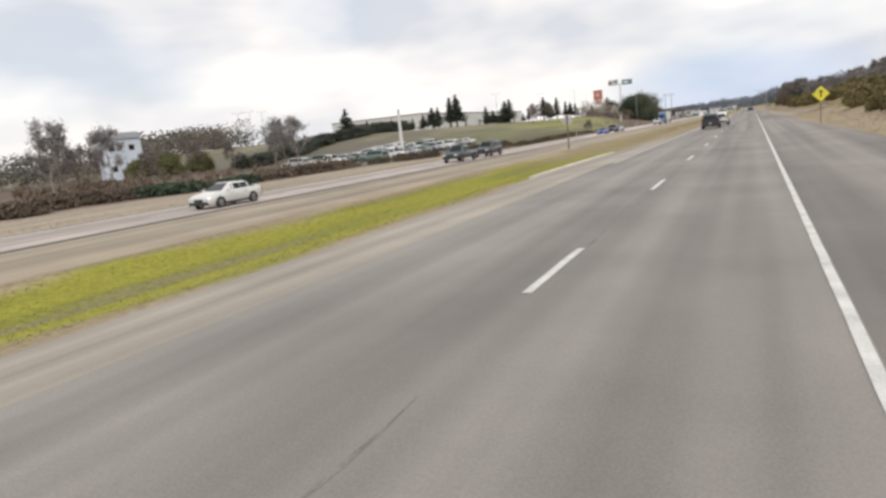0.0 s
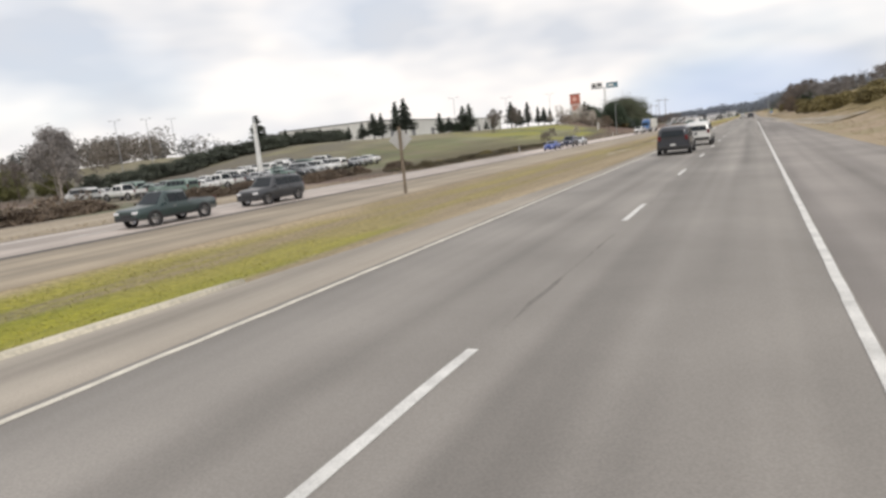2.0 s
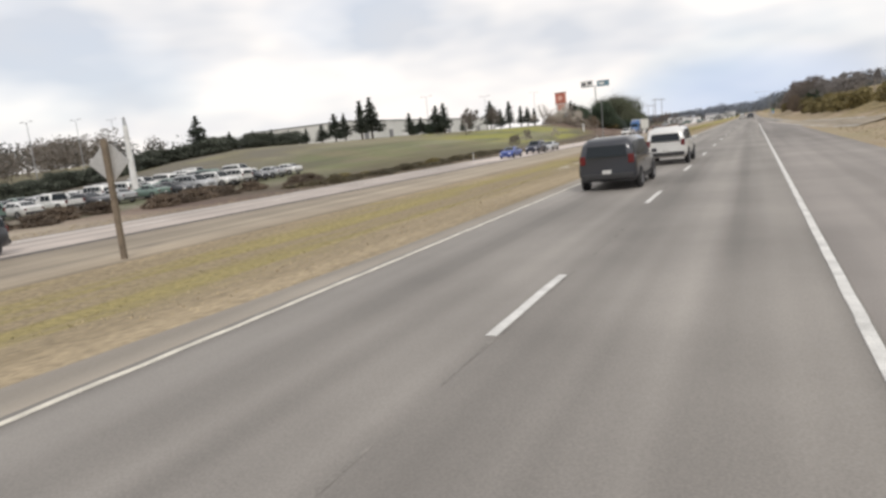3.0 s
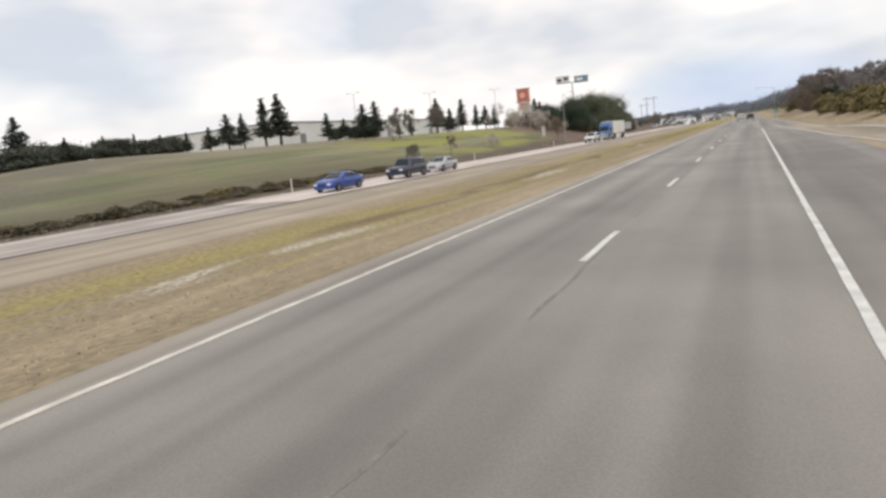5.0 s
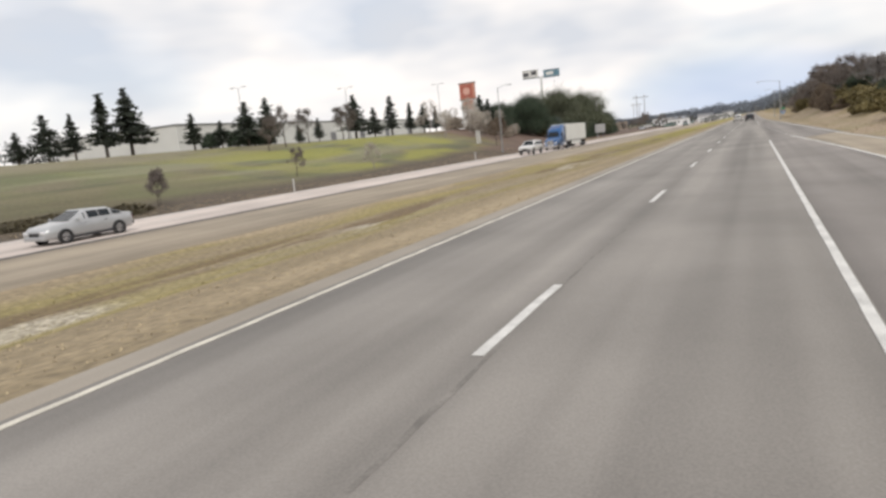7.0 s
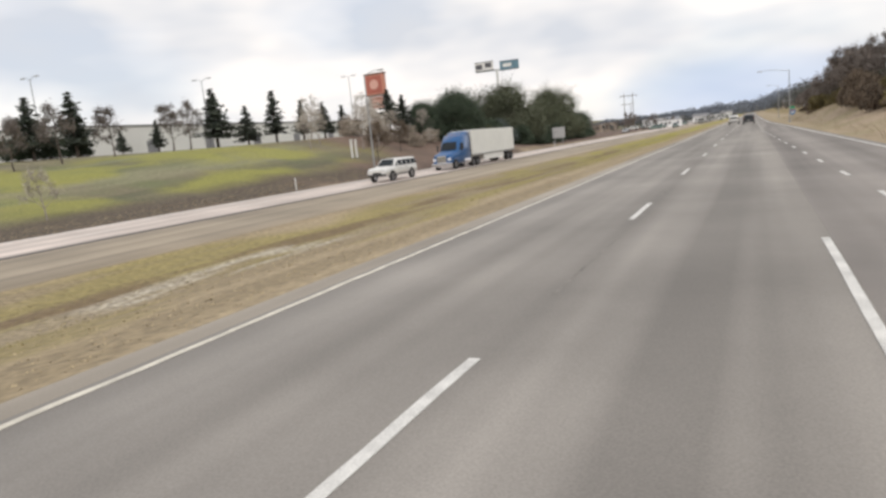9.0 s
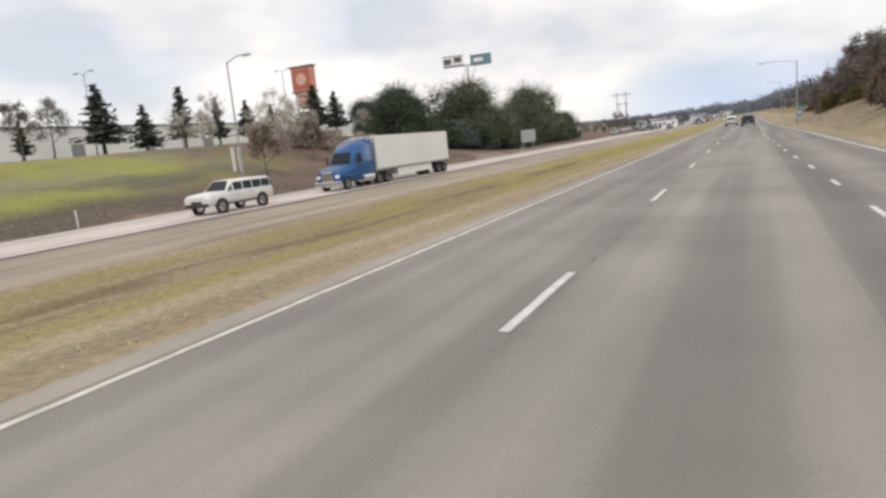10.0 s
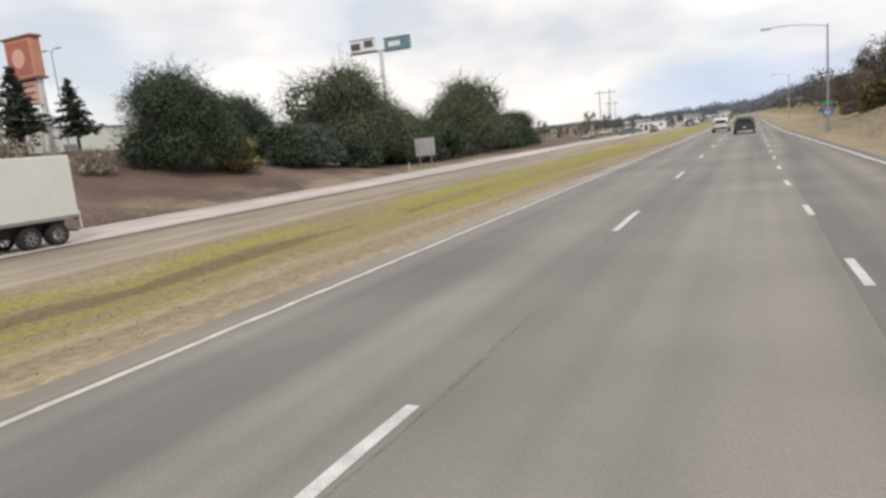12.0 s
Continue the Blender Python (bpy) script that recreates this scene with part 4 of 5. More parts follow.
def conifer(seed, h, r, ragged=0.25, clear=0.17):
    """Trunk and crown meshes of a spruce: drooping boughs in uneven whorls, thinner to the tip."""
    rnd = np.random.RandomState(seed)
    segs = [((0, 0, -0.3), (0, 0, h * 0.5), 0.16 * h / 9, 0.1 * h / 9), ((0, 0, h * 0.5), (0, 0, h), 0.1 * h / 9, 0.02)]
    pts, sizes = [], []
    z = clear * h
    while z < h * 0.985:
        rel = z / h
        reach = r * (1 - rel) ** 1.0 * min(1.0, 0.7 + 3.0 * (rel - clear)) * 1.12
        for k in range(rnd.randint(5, 9)):
            w = rnd.uniform(0, 2 * math.pi)
            ln = max(0.15, reach * rnd.uniform(1 - 2 * ragged, 1 + ragged))
            tip = np.array([math.cos(w) * ln, math.sin(w) * ln, z - 0.22 * ln + rnd.uniform(-0.1, 0.15)])
            base = np.array([0, 0, z])
            if ln > 0.5:
                segs.append((tuple(base), tuple(base * 0.25 + tip * 0.75), 0.03, 0.008))
            m = max(4, int(ln * 17))
            u = rnd.uniform(0.12, 1.03, m)[:, None]
            p = base * (1 - u) + tip * u + rnd.normal(size=(m, 3)) * 0.09 * (1 + 0.5 * ln) * np.array([1, 1, 0.6])
            pts.append(p)
            sizes.append(rnd.uniform(0.22, 0.5, m))
        z += h * rnd.uniform(0.022, 0.04)
    crown = clump_mesh("crown", np.concatenate(pts), np.concatenate(sizes), M_CONIFER, rnd, 1.3, 0.5)
    return limb_mesh("trunk", segs, M_BARK), crown


def broadleaf(seed, w, h, mat, count, leaf=0.3, low=0.05, lobes=9, twigs=0):
    """A bushy evergreen: stems and an uneven crown of several lobes with gaps."""
    rnd = np.random.RandomState(seed)
    segs, pts, big = [], [], []
    cents = []
    for k in range(lobes):
        ang, rad = rnd.uniform(0, 2 * math.pi), rnd.uniform(0.1, 0.62) * w / 2
        zc = h * rnd.uniform(low + 0.2, 0.78)
        size = np.array([w * rnd.uniform(0.2, 0.32), w * rnd.uniform(0.2, 0.32), h * rnd.uniform(0.18, 0.3)])
        zc = min(zc, h - size[2])
        cents.append((np.array([rad * math.cos(ang), rad * math.sin(ang), zc]), size))
    cents.append((np.array([0, 0, h * 0.68]), np.array([w * 0.25, w * 0.25, h * 0.33])))
    for ang in np.linspace(0, 2 * math.pi, 6, endpoint=False):
        cents.append((np.array([math.cos(ang) * w * 0.3, math.sin(ang) * w * 0.3, h * (low + 0.2)]), np.array([w * 0.2, w * 0.2, h * 0.24])))
    for c, s in cents:
        segs.append(((0, 0, -0.2), tuple(c * np.array([0.5, 0.5, 0.6])), 0.09 * h / 8, 0.05 * h / 8))
        segs.append((tuple(c * np.array([0.5, 0.5, 0.6])), tuple(c + np.array([0, 0, s[2] * 0.5])), 0.05 * h / 8, 0.015))
        m = int(count / len(cents))
        d = rnd.normal(size=(m, 3))
        d /= np.linalg.norm(d, axis=1)[:, None]
        rr = rnd.uniform(0.35, 1.0, m) ** 0.5 * (1 + 0.16 * np.sin(d[:, 0] * 7 + seed) * np.cos(d[:, 2] * 6 + seed) + rnd.normal(size=m) * 0.05)
        core = np.arange(m) % 4 == 0
        rr = np.where(core, rr * 0.68, rr)
        p = c + d * rr[:, None] * s
        keep = p[:, 2] > 0.02 * h
        pts.append(p[keep])
        big.append(np.where(core, 2.4, 1.0)[keep])
    for k in range(twigs):
        c, s = cents[rnd.randint(len(cents))]
        d = np.array([rnd.normal() * 0.5, rnd.normal() * 0.5, rnd.uniform(0.5, 1.0)])
        d /= np.linalg.norm(d)
        a, z = c + np.array([0, 0, s[2] * 0.45]), c + d * s * rnd.uniform(1.1, 1.42)
        segs.append((tuple(a), tuple(z), 0.03, 0.008))
        m = rnd.randint(5, 16)
        u = rnd.uniform(0.6, 1.0, m)[:, None]
        pts.append(a * (1 - u) + z * u + rnd.normal(size=(m, 3)) * 0.14)
        big.append(np.full(m, 0.8))
    p = np.concatenate(pts)
    crown = clump_mesh("crown", p, rnd.uniform(0.6, 1.4, len(p)) * leaf * np.concatenate(big), mat, rnd, 1.25)
    return limb_mesh("trunk", segs, M_BARK), crown


def bare_tree(seed, h, bark, twig_mat, twigs=900, bud=0.1, spread=0.75):
    """A leafless tree: forking limbs and a haze of fine twigs."""
    rnd = random.Random(seed)
    segs, tips = [], []

    def grow(p, d, ln, r, depth):
        q = p + d * ln
        segs.append((tuple(p), tuple(q), r, r * 0.68))
        if depth == 0:
            tips.append((p, q))
            return
        for k in range(rnd.choice((2, 3, 3))):
            nd = (d + Vector((rnd.uniform(-1, 1), rnd.uniform(-1, 1), rnd.uniform(-0.25, 0.65))) * spread).normalized()
            grow(q, nd, ln * rnd.uniform(0.62, 0.85), r * 0.62, depth - 1)

    foot, lean = Vector((0, 0, -0.2)), Vector((rnd.uniform(-0.06, 0.06), rnd.uniform(-0.06, 0.06), 1)).normalized()
    r = 0.02 * h
    for k in range(6):
        q = foot + (lean + Vector((rnd.uniform(-0.12, 0.12), rnd.uniform(-0.12, 0.12), 0))) * h * 0.135
        segs.append((tuple(foot), tuple(q), r, r * 0.82))
        foot, r = q, r * 0.82
        for j in range((0, 2, 3, 3, 3, 3)[k]):
            w = rnd.uniform(0, 2 * math.pi)
            d = Vector((math.cos(w), math.sin(w), rnd.uniform(0.5, 1.3)))
            grow(foot, d.normalized(), h * 0.17 * (1.25 - 0.12 * k), r * 0.5, 2)
    g = np.random.RandomState(seed)
    pts = []
    for k in range(twigs):
        a, c = tips[g.randint(len(tips))]
        u = g.uniform(0, 1.25)
        pts.append(np.array(a) * (1 - u) + np.array(c) * u + g.normal(size=3) * 0.035 * h)
    crown = clump_mesh("crown", np.array(pts), g.uniform(0.6, 1.5, twigs) * bud, twig_mat, g, 2.6 if twig_mat is not M_BLOSSOM else 1.1)
    return limb_mesh("trunk", segs, bark, 4), crown


def plant(name, meshes, label, category, group, m, crown="crown"):
    top = empty(name, label, category, group)
    for nm, me in (("trunk", meshes[0]), (crown, meshes[1])):
        ob = new(nm, me)
        ob.parent = top
        if nm == crown:
            tagged(ob, kind="stuff")
    top.matrix_world = m
    return top


def stand(x, y, s=1.0, turn=0.0, sink=0.0, sz=None):
    return pose(x, y, land(x, y) - sink, 0, 0, turn) @ Matrix.Diagonal((s, s, sz or s, 1))


# the row of conifers on the rise
SPRUCES = [conifer(11, 9.0, 2.1, 0.25, 0.2), conifer(12, 9.0, 1.7, 0.35, 0.22), conifer(13, 9.0, 2.5, 0.3), conifer(14, 9.0, 2.5, 0.32, 0.3)]
ROW = [(-91.0, 234.7, 6.7, 0), (-100.9, 229.6, 12.1, 0), (-101.4, 224.8, 11.0, 1), (-104.7, 221.2, 8.0, 0), (-104.8, 216.4, 7.9, 2), (-106.6, 212.6, 5.3, 2), (-108.5, 208.0, 4.5, 0), (-110, 202.5, 4.2, 2),
       (-111, 197, 4.6, 1), (-111, 190, 4.4, 0), (-90.6, 241.2, 5.2, 2), (-86.7, 244.0, 8.5, 2), (-87.2, 250.7, 9.4, 0), (-82.9, 254.7, 3.6, 2), (-82.5, 260.9, 5.0, 0), (-78.7, 269.4, 9.6, 0),
       (-77.5, 275.4, 6.8, 2), (-76.3, 281.3, 9.2, 1), (-73.6, 285.6, 7.4, 1), (-73.0, 291.4, 7.1, 0), (-71.9, 296.1, 6.4, 1), (-70, 322, 9.0, 0), (-70, 330, 9.0, 2),
       (-55.6, 285.8, 8.0, 3), (-55.6, 290.8, 7.2, 3), (-116, 177, 9.2, 2), (-112, 183, 4.6, 0), (-113, 176, 5.0, 2)]
rr = random.Random(5)
for x, y, hh, k in ROW:
    plant("conifer", SPRUCES[k], "dark green spruce tree standing on the grassy rise", "tree", "row of spruce trees", stand(x, y, hh / 9.0 * rr.uniform(1.4, 1.8), rr.uniform(0, 360), 0.1, hh / 9.0))

# evergreen thicket beside the far carriageway
THICKET = [broadleaf(21, 15, 9.6, M_HOLLY, 62000, 0.17, lobes=13, twigs=130), broadleaf(22, 18, 12.0, M_CEDAR, 74000, 0.18, lobes=14, twigs=150), broadleaf(23, 6, 4.5, M_HOLLY, 5200, 0.2)]
for x, y, k, s, sz, a in ((-48, 296, 0, 0.9, 1.0, 10), (-50, 326, 1, 1.2, 1.17, 70), (-55, 344, 1, 1.0, 1.05, 320), (-54, 377, 1, 1.34, 1.36, 200), (-56, 352, 0, 1.0, 0.9, 140), (-62, 318, 0, 1.0, 0.95, 33), (-57, 406, 0, 1.2, 1.0, 80),
                        (-43.5, 319, 2, 1.05, 1.0, 120), (-45, 333, 2, 1.1, 1.0, 250), (-57, 303, 0, 0.5, 0.72, 300), (-46, 309, 2, 1.2, 1.2, 15), (-47, 343, 2, 1.4, 1.2, 75), (-48, 352, 2, 1.5, 1.2, 165), (-49, 362, 2, 1.4, 1.1, 265), (-50, 392, 2, 1.6, 1.2, 325), (-53, 397, 0, 1.1, 0.75, 20), (-52, 410, 2, 1.6, 1.1, 110)):
    plant("evergreen_shrub", THICKET[k], "large rounded dark evergreen shrub in a roadside thicket", "shrub", "evergreen thicket", stand(x, y, s, a, 0.15, sz))
for x, y, k, z in ((-89, 243.5, 0.85, 0.8), (-88.5, 247.5, 0.8, 0.75), (-89.5, 252.5, 0.8, 0.7), (-92.5, 240.0, 0.7, 0.75)):
    plant("evergreen_shrub", THICKET[2], "dark evergreen shrub at the foot of spruce trees", "shrub", "shrubs under the spruces", stand(x, y, k, 40 * y, 0.1, z))
BLUISH = broadleaf(25, 8.0, 5.4, M_BLUISH, 14000, 0.17, lobes=8)
plant("evergreen_shrub", BLUISH, "rounded grey-blue evergreen shrub before the thicket", "shrub", "evergreen thicket", stand(-46.0, 313.6, 1.0, 60, 0.15))
YELLOW = broadleaf(24, 3.4, 2.8, M_OLIVE, 1500, 0.22)
plant("yellowing_shrub", YELLOW, "small yellow-green shrub at the foot of the thicket", "shrub", "", stand(-45.1, 299.6, 1.4, 0, 0.1))

TAN = broadleaf(26, 4.6, 3.0, M_TAN, 2600, 0.14, lobes=7, twigs=60)
for x, y, k in ((-50.5, 281.0, 1.0), (-52.5, 277.5, 0.9), (-47.5, 279.0, 0.75), (-55.5, 281.5, 1.1), (-49.0, 287.0, 0.8), (-58.0, 277.0, 1.0), (-61.0, 282.0, 1.0), (-63.5, 286.0, 0.9)):
    plant("tan_shrub", TAN, "leafless pale tan shrub on the earth bank", "shrub", "tan shrubs on the bank", stand(x, y, k, 57 * y, 0.1))

# leafless and budding trees on the bank
PALE = [bare_tree(31, 7.5, M_PALE_BARK, M_BLOSSOM, 1500, 0.17), bare_tree(32, 6.0, M_PALE_BARK, M_BLOSSOM, 1700, 0.17, 0.9)]
for x, y, k, s, a in ((-52, 258, 0, 0.8, 0), (-54, 263, 1, 0.9, 60), (-50, 272, 1, 1.0, 20), (-52, 279, 1, 0.95, 160), (-66, 306, 0, 1.1, 75), (-42, 215, 1, 0.66, 15), (-49, 266, 0, 0.9, 100), (-54, 275, 0, 1.1, 250), (-57, 283, 1, 1.1, 300),
                        (-62, 272, 0, 1.0, 190), (-65, 292, 0, 0.8, 30), (-56, 299, 1, 0.9, 80), (-66, 276, 1, 0.75, 40), (-63, 284, 1, 0.7, 110), (-61, 291, 0, 0.65, 170), (-46.4, 281.8, 1, 0.6, 260)):
    plant("budding_tree", PALE[k], "slender bare tree with pale buds on the bank", "tree", "budding trees", stand(x, y, s * 0.85, a))
GREY = [bare_tree(44, 8.5, M_PALE_BARK, M_GREY_TWIG, 2600, 0.16, 0.75), bare_tree(45, 7.0, M_PALE_BARK, M_GREY_TWIG, 2400, 0.16, 0.85), bare_tree(46, 10.0, M_PALE_BARK, M_GREY_TWIG, 2800, 0.17, 0.65)]
BARE = [bare_tree(41, 8.5, M_BARK, M_TWIG, 2400, 0.15, 0.7), bare_tree(42, 7.0, M_BARK, M_TWIG, 2200, 0.15, 0.85), bare_tree(43, 10.0, M_BARK, M_TWIG, 2600, 0.16, 0.6)]
for x, y, k, s, a in ((-72, 232, 1, 0.8, 15), (-74, 239, 0, 0.8, 75), (-72, 254, 1, 0.9, 135), (-74, 259, 0, 0.8, 260), (-40.5, 181, 1, 0.4, 20), (-41.2, 181.8, 1, 0.36, 200), (-75, 247, 1, 0.9, 220), (-46, 205, 1, 0.45, 50), (-78, 336, 2, 1.0, 140), (-74, 345, 0, 1.1, 190)):
    plant("bare_tree", BARE[k], "dark leafless tree on the grassy rise", "tree", "bare trees on the rise", stand(x, y, s, a))

RUSTY = bare_tree(47, 7.0, M_BARK, M_DRY, 2600, 0.17, 0.6)
for x, y, s, a in ((-42, 258, 0.66, 10), (-45.8, 270.7, 0.62, 95)):
    plant("bare_tree", RUSTY, "small dark tree with rusty brown leaves on the bank", "tree", "rusty trees on the bank", stand(x, y, s, a))

far_rr = random.Random(17)
for i in range(26):
    x, y = -40 - far_rr.uniform(0, 34), 418 + i * 9 + far_rr.uniform(-4, 4)
    plant("bare_tree", BARE[i % 3], "dark leafless tree among the stores ahead", "tree", "bare trees by the stores", stand(x, y, far_rr.uniform(0.45, 0.8), far_rr.uniform(0, 360)))

# brown brush along the far verge near the start and under the bank
SCRUB = broadleaf(54, 4.5, 1.9, M_SCRUB, 3000, 0.2)
BRUSH = [broadleaf(51, 5, 2.2, M_DRY, 4500, 0.17), broadleaf(52, 4, 1.6, M_OLIVE, 2600, 0.17), broadleaf(53, 4.5, 2.0, M_HOLLY, 3000, 0.18)]
for i in range(58):
    y = -14 + i * 2.35 + rr.uniform(-1, 1)
    near = 1 - step01(y, 78, 92)
    x = -43 - 7.5 * near - 4 * math.sin(i * 0.5) ** 2 - rr.uniform(0, 4)
    k = 2 if 44 < y < 60 else 0
    plant("roadside_bush", BRUSH[k], ("brown leafless bush on the far verge", "olive bush on the far verge", "green bush on the far verge")[k], "bush", "bushes on the far verge",
          stand(x, y, rr.uniform(0.6, 0.9) + 0.4 * near, rr.uniform(0, 360), 0.1, rr.uniform(0.4, 0.6) + 0.12 * near))
for i in range(8):
    y = 118 + i * 5.5 + rr.uniform(-1, 1)
    plant("roadside_bush", BRUSH[1] if i % 3 else SCRUB, "olive bush on the far verge" if i % 3 else "dark olive bush on the far verge", "bush", "bushes on the far verge",
          stand(-38.6 - rr.uniform(0, 3), y, rr.uniform(0.35, 0.6), rr.uniform(0, 360), 0.1))

for i in range(60):
    y = 116 + i * 1.05 + rr.uniform(-0.4, 0.4)
    plant("verge_scrub", SCRUB, "low dark olive scrub along the far verge", "bush", "scrub on the far verge", stand(-39.2 - rr.uniform(0, 3.6), y, rr.uniform(0.6, 1.0), rr.uniform(0, 360), 0.15, rr.uniform(0.18, 0.38)))
HEDGE = broadleaf(27, 6, 4.5, M_HEDGE, 5200, 0.2)
for i in range(33):
    x, y = -109 - rr.uniform(0, 9), 127 + i * 2.6
    plant("evergreen_shrub", HEDGE, "dull dark green shrub at the edge of the field", "shrub", "field hedge", stand(x, y, rr.uniform(0.9, 1.2) * (1.0 + 0.35 * step01(y, 140, 160)), rr.uniform(0, 360), 0.1, rr.uniform(0.7, 0.95)))

for x, y, k, sc in ((-68, 88, 0, 1.0), (-73, 91, 1, 1.1), (-78, 95, 2, 0.9), (-82, 64, 1, 1.25), (-79, 53, 2, 0.95), (-83, 57, 1, 1.15)):
    plant("bare_tree", GREY[k], "tall grey leafless tree in the wet meadow", "tree", "bare trees of the meadow", stand(x, y, sc, 40 * k + y))
for x, y, k, s in ((-116, 113, 2, 0.7), (-110, 118, 1, 1.0), (-70, 60, 1, 0.7), (-78, 36, 0, 0.6), (-92, 66, 2, 0.7)):
    plant("bare_tree", BARE[k], "leafless tree at the edge of the wet meadow", "tree", "bare trees of the meadow", stand(x, y, s, 40 * k + y))

MOSSY = broadleaf(28, 9.0, 6.6, M_MOSSY, 9000, 0.26, lobes=8)
for x, y, k in ((-138, 124, 1.0), (-130, 119, 0.8), (-133, 131, 0.9), (-145, 121, 0.85)):
    plant("evergreen_shrub", MOSSY, "mossy green bush beyond the wet meadow", "shrub", "green bushes by the house", stand(x, y, k, 35 * y, 0.2))

# the wooded bank beyond the slip lane
OLIVE = [broadleaf(61, 5, 3.2, M_OLIVE, 2200, 0.3), broadleaf(62, 6, 3.6, M_OLIVE, 2400, 0.32)]
for i in range(84):
    y = 20 + i * 3.9 + rr.uniform(-3, 3)
    x = 11.2 + rr.uniform(0, 5) + 0.5 * math.sin(y * 0.05) + 2.5 * (120 < y < 165)
    plant("hillside_shrub", OLIVE[i % 2], "olive-brown shrub on the steep roadside bank", "shrub", "shrubs on the bank", stand(x, y, rr.uniform(0.55, 0.85), rr.uniform(0, 360), 0.2))
for i in range(130):
    y = 40 + i * 3.0 + rr.uniform(-3, 3)
    x = 12.0 + rr.uniform(0, 1) ** 1.5 * 9
    if y < 200:
        x += 7 + 4 * (i % 3)
    elif y < 268:
        x += 3.5
    crest = float(np.interp(y, [40, 61, 113, 176, 205, 225, 255, 293, 315, 328, 345, 365, 395, 430], [4.0, 4.6, 5.6, 7.2, 7.8, 7.4, 8.6, 10.3, 11.2, 11.0, 8.8, 7.6, 6.6, 6.0]))
    reach = 0.5 + 0.045 * x if y < 200 else (x / 14) ** 0.5
    tall = max(1.6, 2.2 + (crest - 2.2) * reach - land(x, y)) * (rr.uniform(0.6, 0.95) if y < 200 else rr.uniform(0.68, 0.98))
    s = tall / (8.5, 7.0, 10.0)[i % 3]
    plant("hillside_tree", (GREY if y < 268 else BARE)[i % 3], "leafless grey tree on top of the bank" if y < 268 else "leafless brown tree on the wooded bank", "tree", "trees on the bank", stand(x, y, s * 1.25, rr.uniform(0, 360), 0.1, s))
for i in range(30):
    y = 228 + i * 6.5 + rr.uniform(-2, 2)
    k = i % 3
    plant("hillside_shrub", BRUSH[0] if k else THICKET[2], "brown scrub under the trees of the bank" if k else "dark evergreen shrub under the trees of the bank", "shrub", "shrubs on the bank",
          stand(11.5 + rr.uniform(0, 6), y, rr.uniform(0.5, 0.9), rr.uniform(0, 360), 0.2, rr.uniform(0.6, 1.0)))

for x, y, k, z in ((10.3, 276, 0.75, 2.0), (10.8, 270, 0.7, 1.7), (11.2, 282, 0.8, 1.8), (10.6, 264, 0.6, 1.3)):
    plant("hillside_shrub", BRUSH[0], "tall brown leafless bush at the foot of the wooded bank", "shrub", "bushes at the foot of the bank", stand(x, y, k, 50 * y, 0.1, z))


def woods(name, spots, mat, label, size, per, seed):
    """Far woodland as one mass of small clumps with an uneven skyline."""
    rnd = np.random.RandomState(seed)
    pts, sizes = [], []
    for x, y, h in spots:
        m = per
        d = rnd.normal(size=(m, 3))
        d *= (rnd.uniform(0.2, 1.0, m) ** 0.5 / np.linalg.norm(d, axis=1))[:, None] * np.array([h * 0.5, h * 0.5, h * 0.52])
        pts.append(d + np.array([x, y, land(x, y) + h * 0.5]))
        sizes.append(rnd.uniform(0.5, 1.3, m) * size)
    ob = new(name, clump_mesh(name, np.concatenate(pts), np.concatenate(sizes), mat, rnd, 1.2))
    return tagged(ob, label, "woodland", kind="stuff")


spots = []
for i in range(560):
    y = rr.uniform(470, 1250)
    spots.append((rr.uniform(17, 40 + (y - 450) * 0.4), y, rr.uniform(6, 12)))
woods("far_woods", spots, M_WOODS, "grey-brown winter woodland along the road ahead", 0.95, 190, 71)
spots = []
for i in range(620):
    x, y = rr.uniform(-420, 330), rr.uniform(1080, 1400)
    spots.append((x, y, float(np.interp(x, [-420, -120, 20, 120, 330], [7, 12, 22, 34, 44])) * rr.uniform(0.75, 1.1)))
woods("far_woods", spots, M_PAINTED_HAZE, "wooded hills at the end of the road, haze painted into their colour", 2.2, 170, 72)
spots = [(rr.uniform(-120, -14), rr.uniform(480, 900), rr.uniform(2.5, 6)) for i in range(90)]
woods("far_woods", spots, M_WOODS, "scattered trees among the stores ahead", 0.9, 60, 75)
spots = [(-262 + rr.uniform(-12, 12), rr.uniform(150, 520), rr.uniform(9, 13)) for i in range(200)]
woods("far_woods", spots, M_WOODS, "dark tree belt behind the fields and parking area", 1.5, 90, 73)
spots = [(rr.uniform(-235, -185), rr.uniform(-80, 235), rr.uniform(8, 11.5)) for i in range(230)]
woods("far_woods", spots, M_BROWN_WOODS, "brown winter trees behind the wet meadow", 0.8, 220, 74)
spots = [(rr.uniform(-105, -55), rr.uniform(-60, 85), rr.uniform(0.9, 2.2)) for i in range(300)]
woods("marsh_reeds", spots, M_DRY, "low brown reeds and brush of a wet meadow", 0.32, 130, 76)


# ---------------------------------------------------------------- signs, poles and lamps
def post(bm, x, y, z0, z1, r=0.05, n=10):
    return tube(bm, (x, y, z0), (x, y, z1), r, r, n)


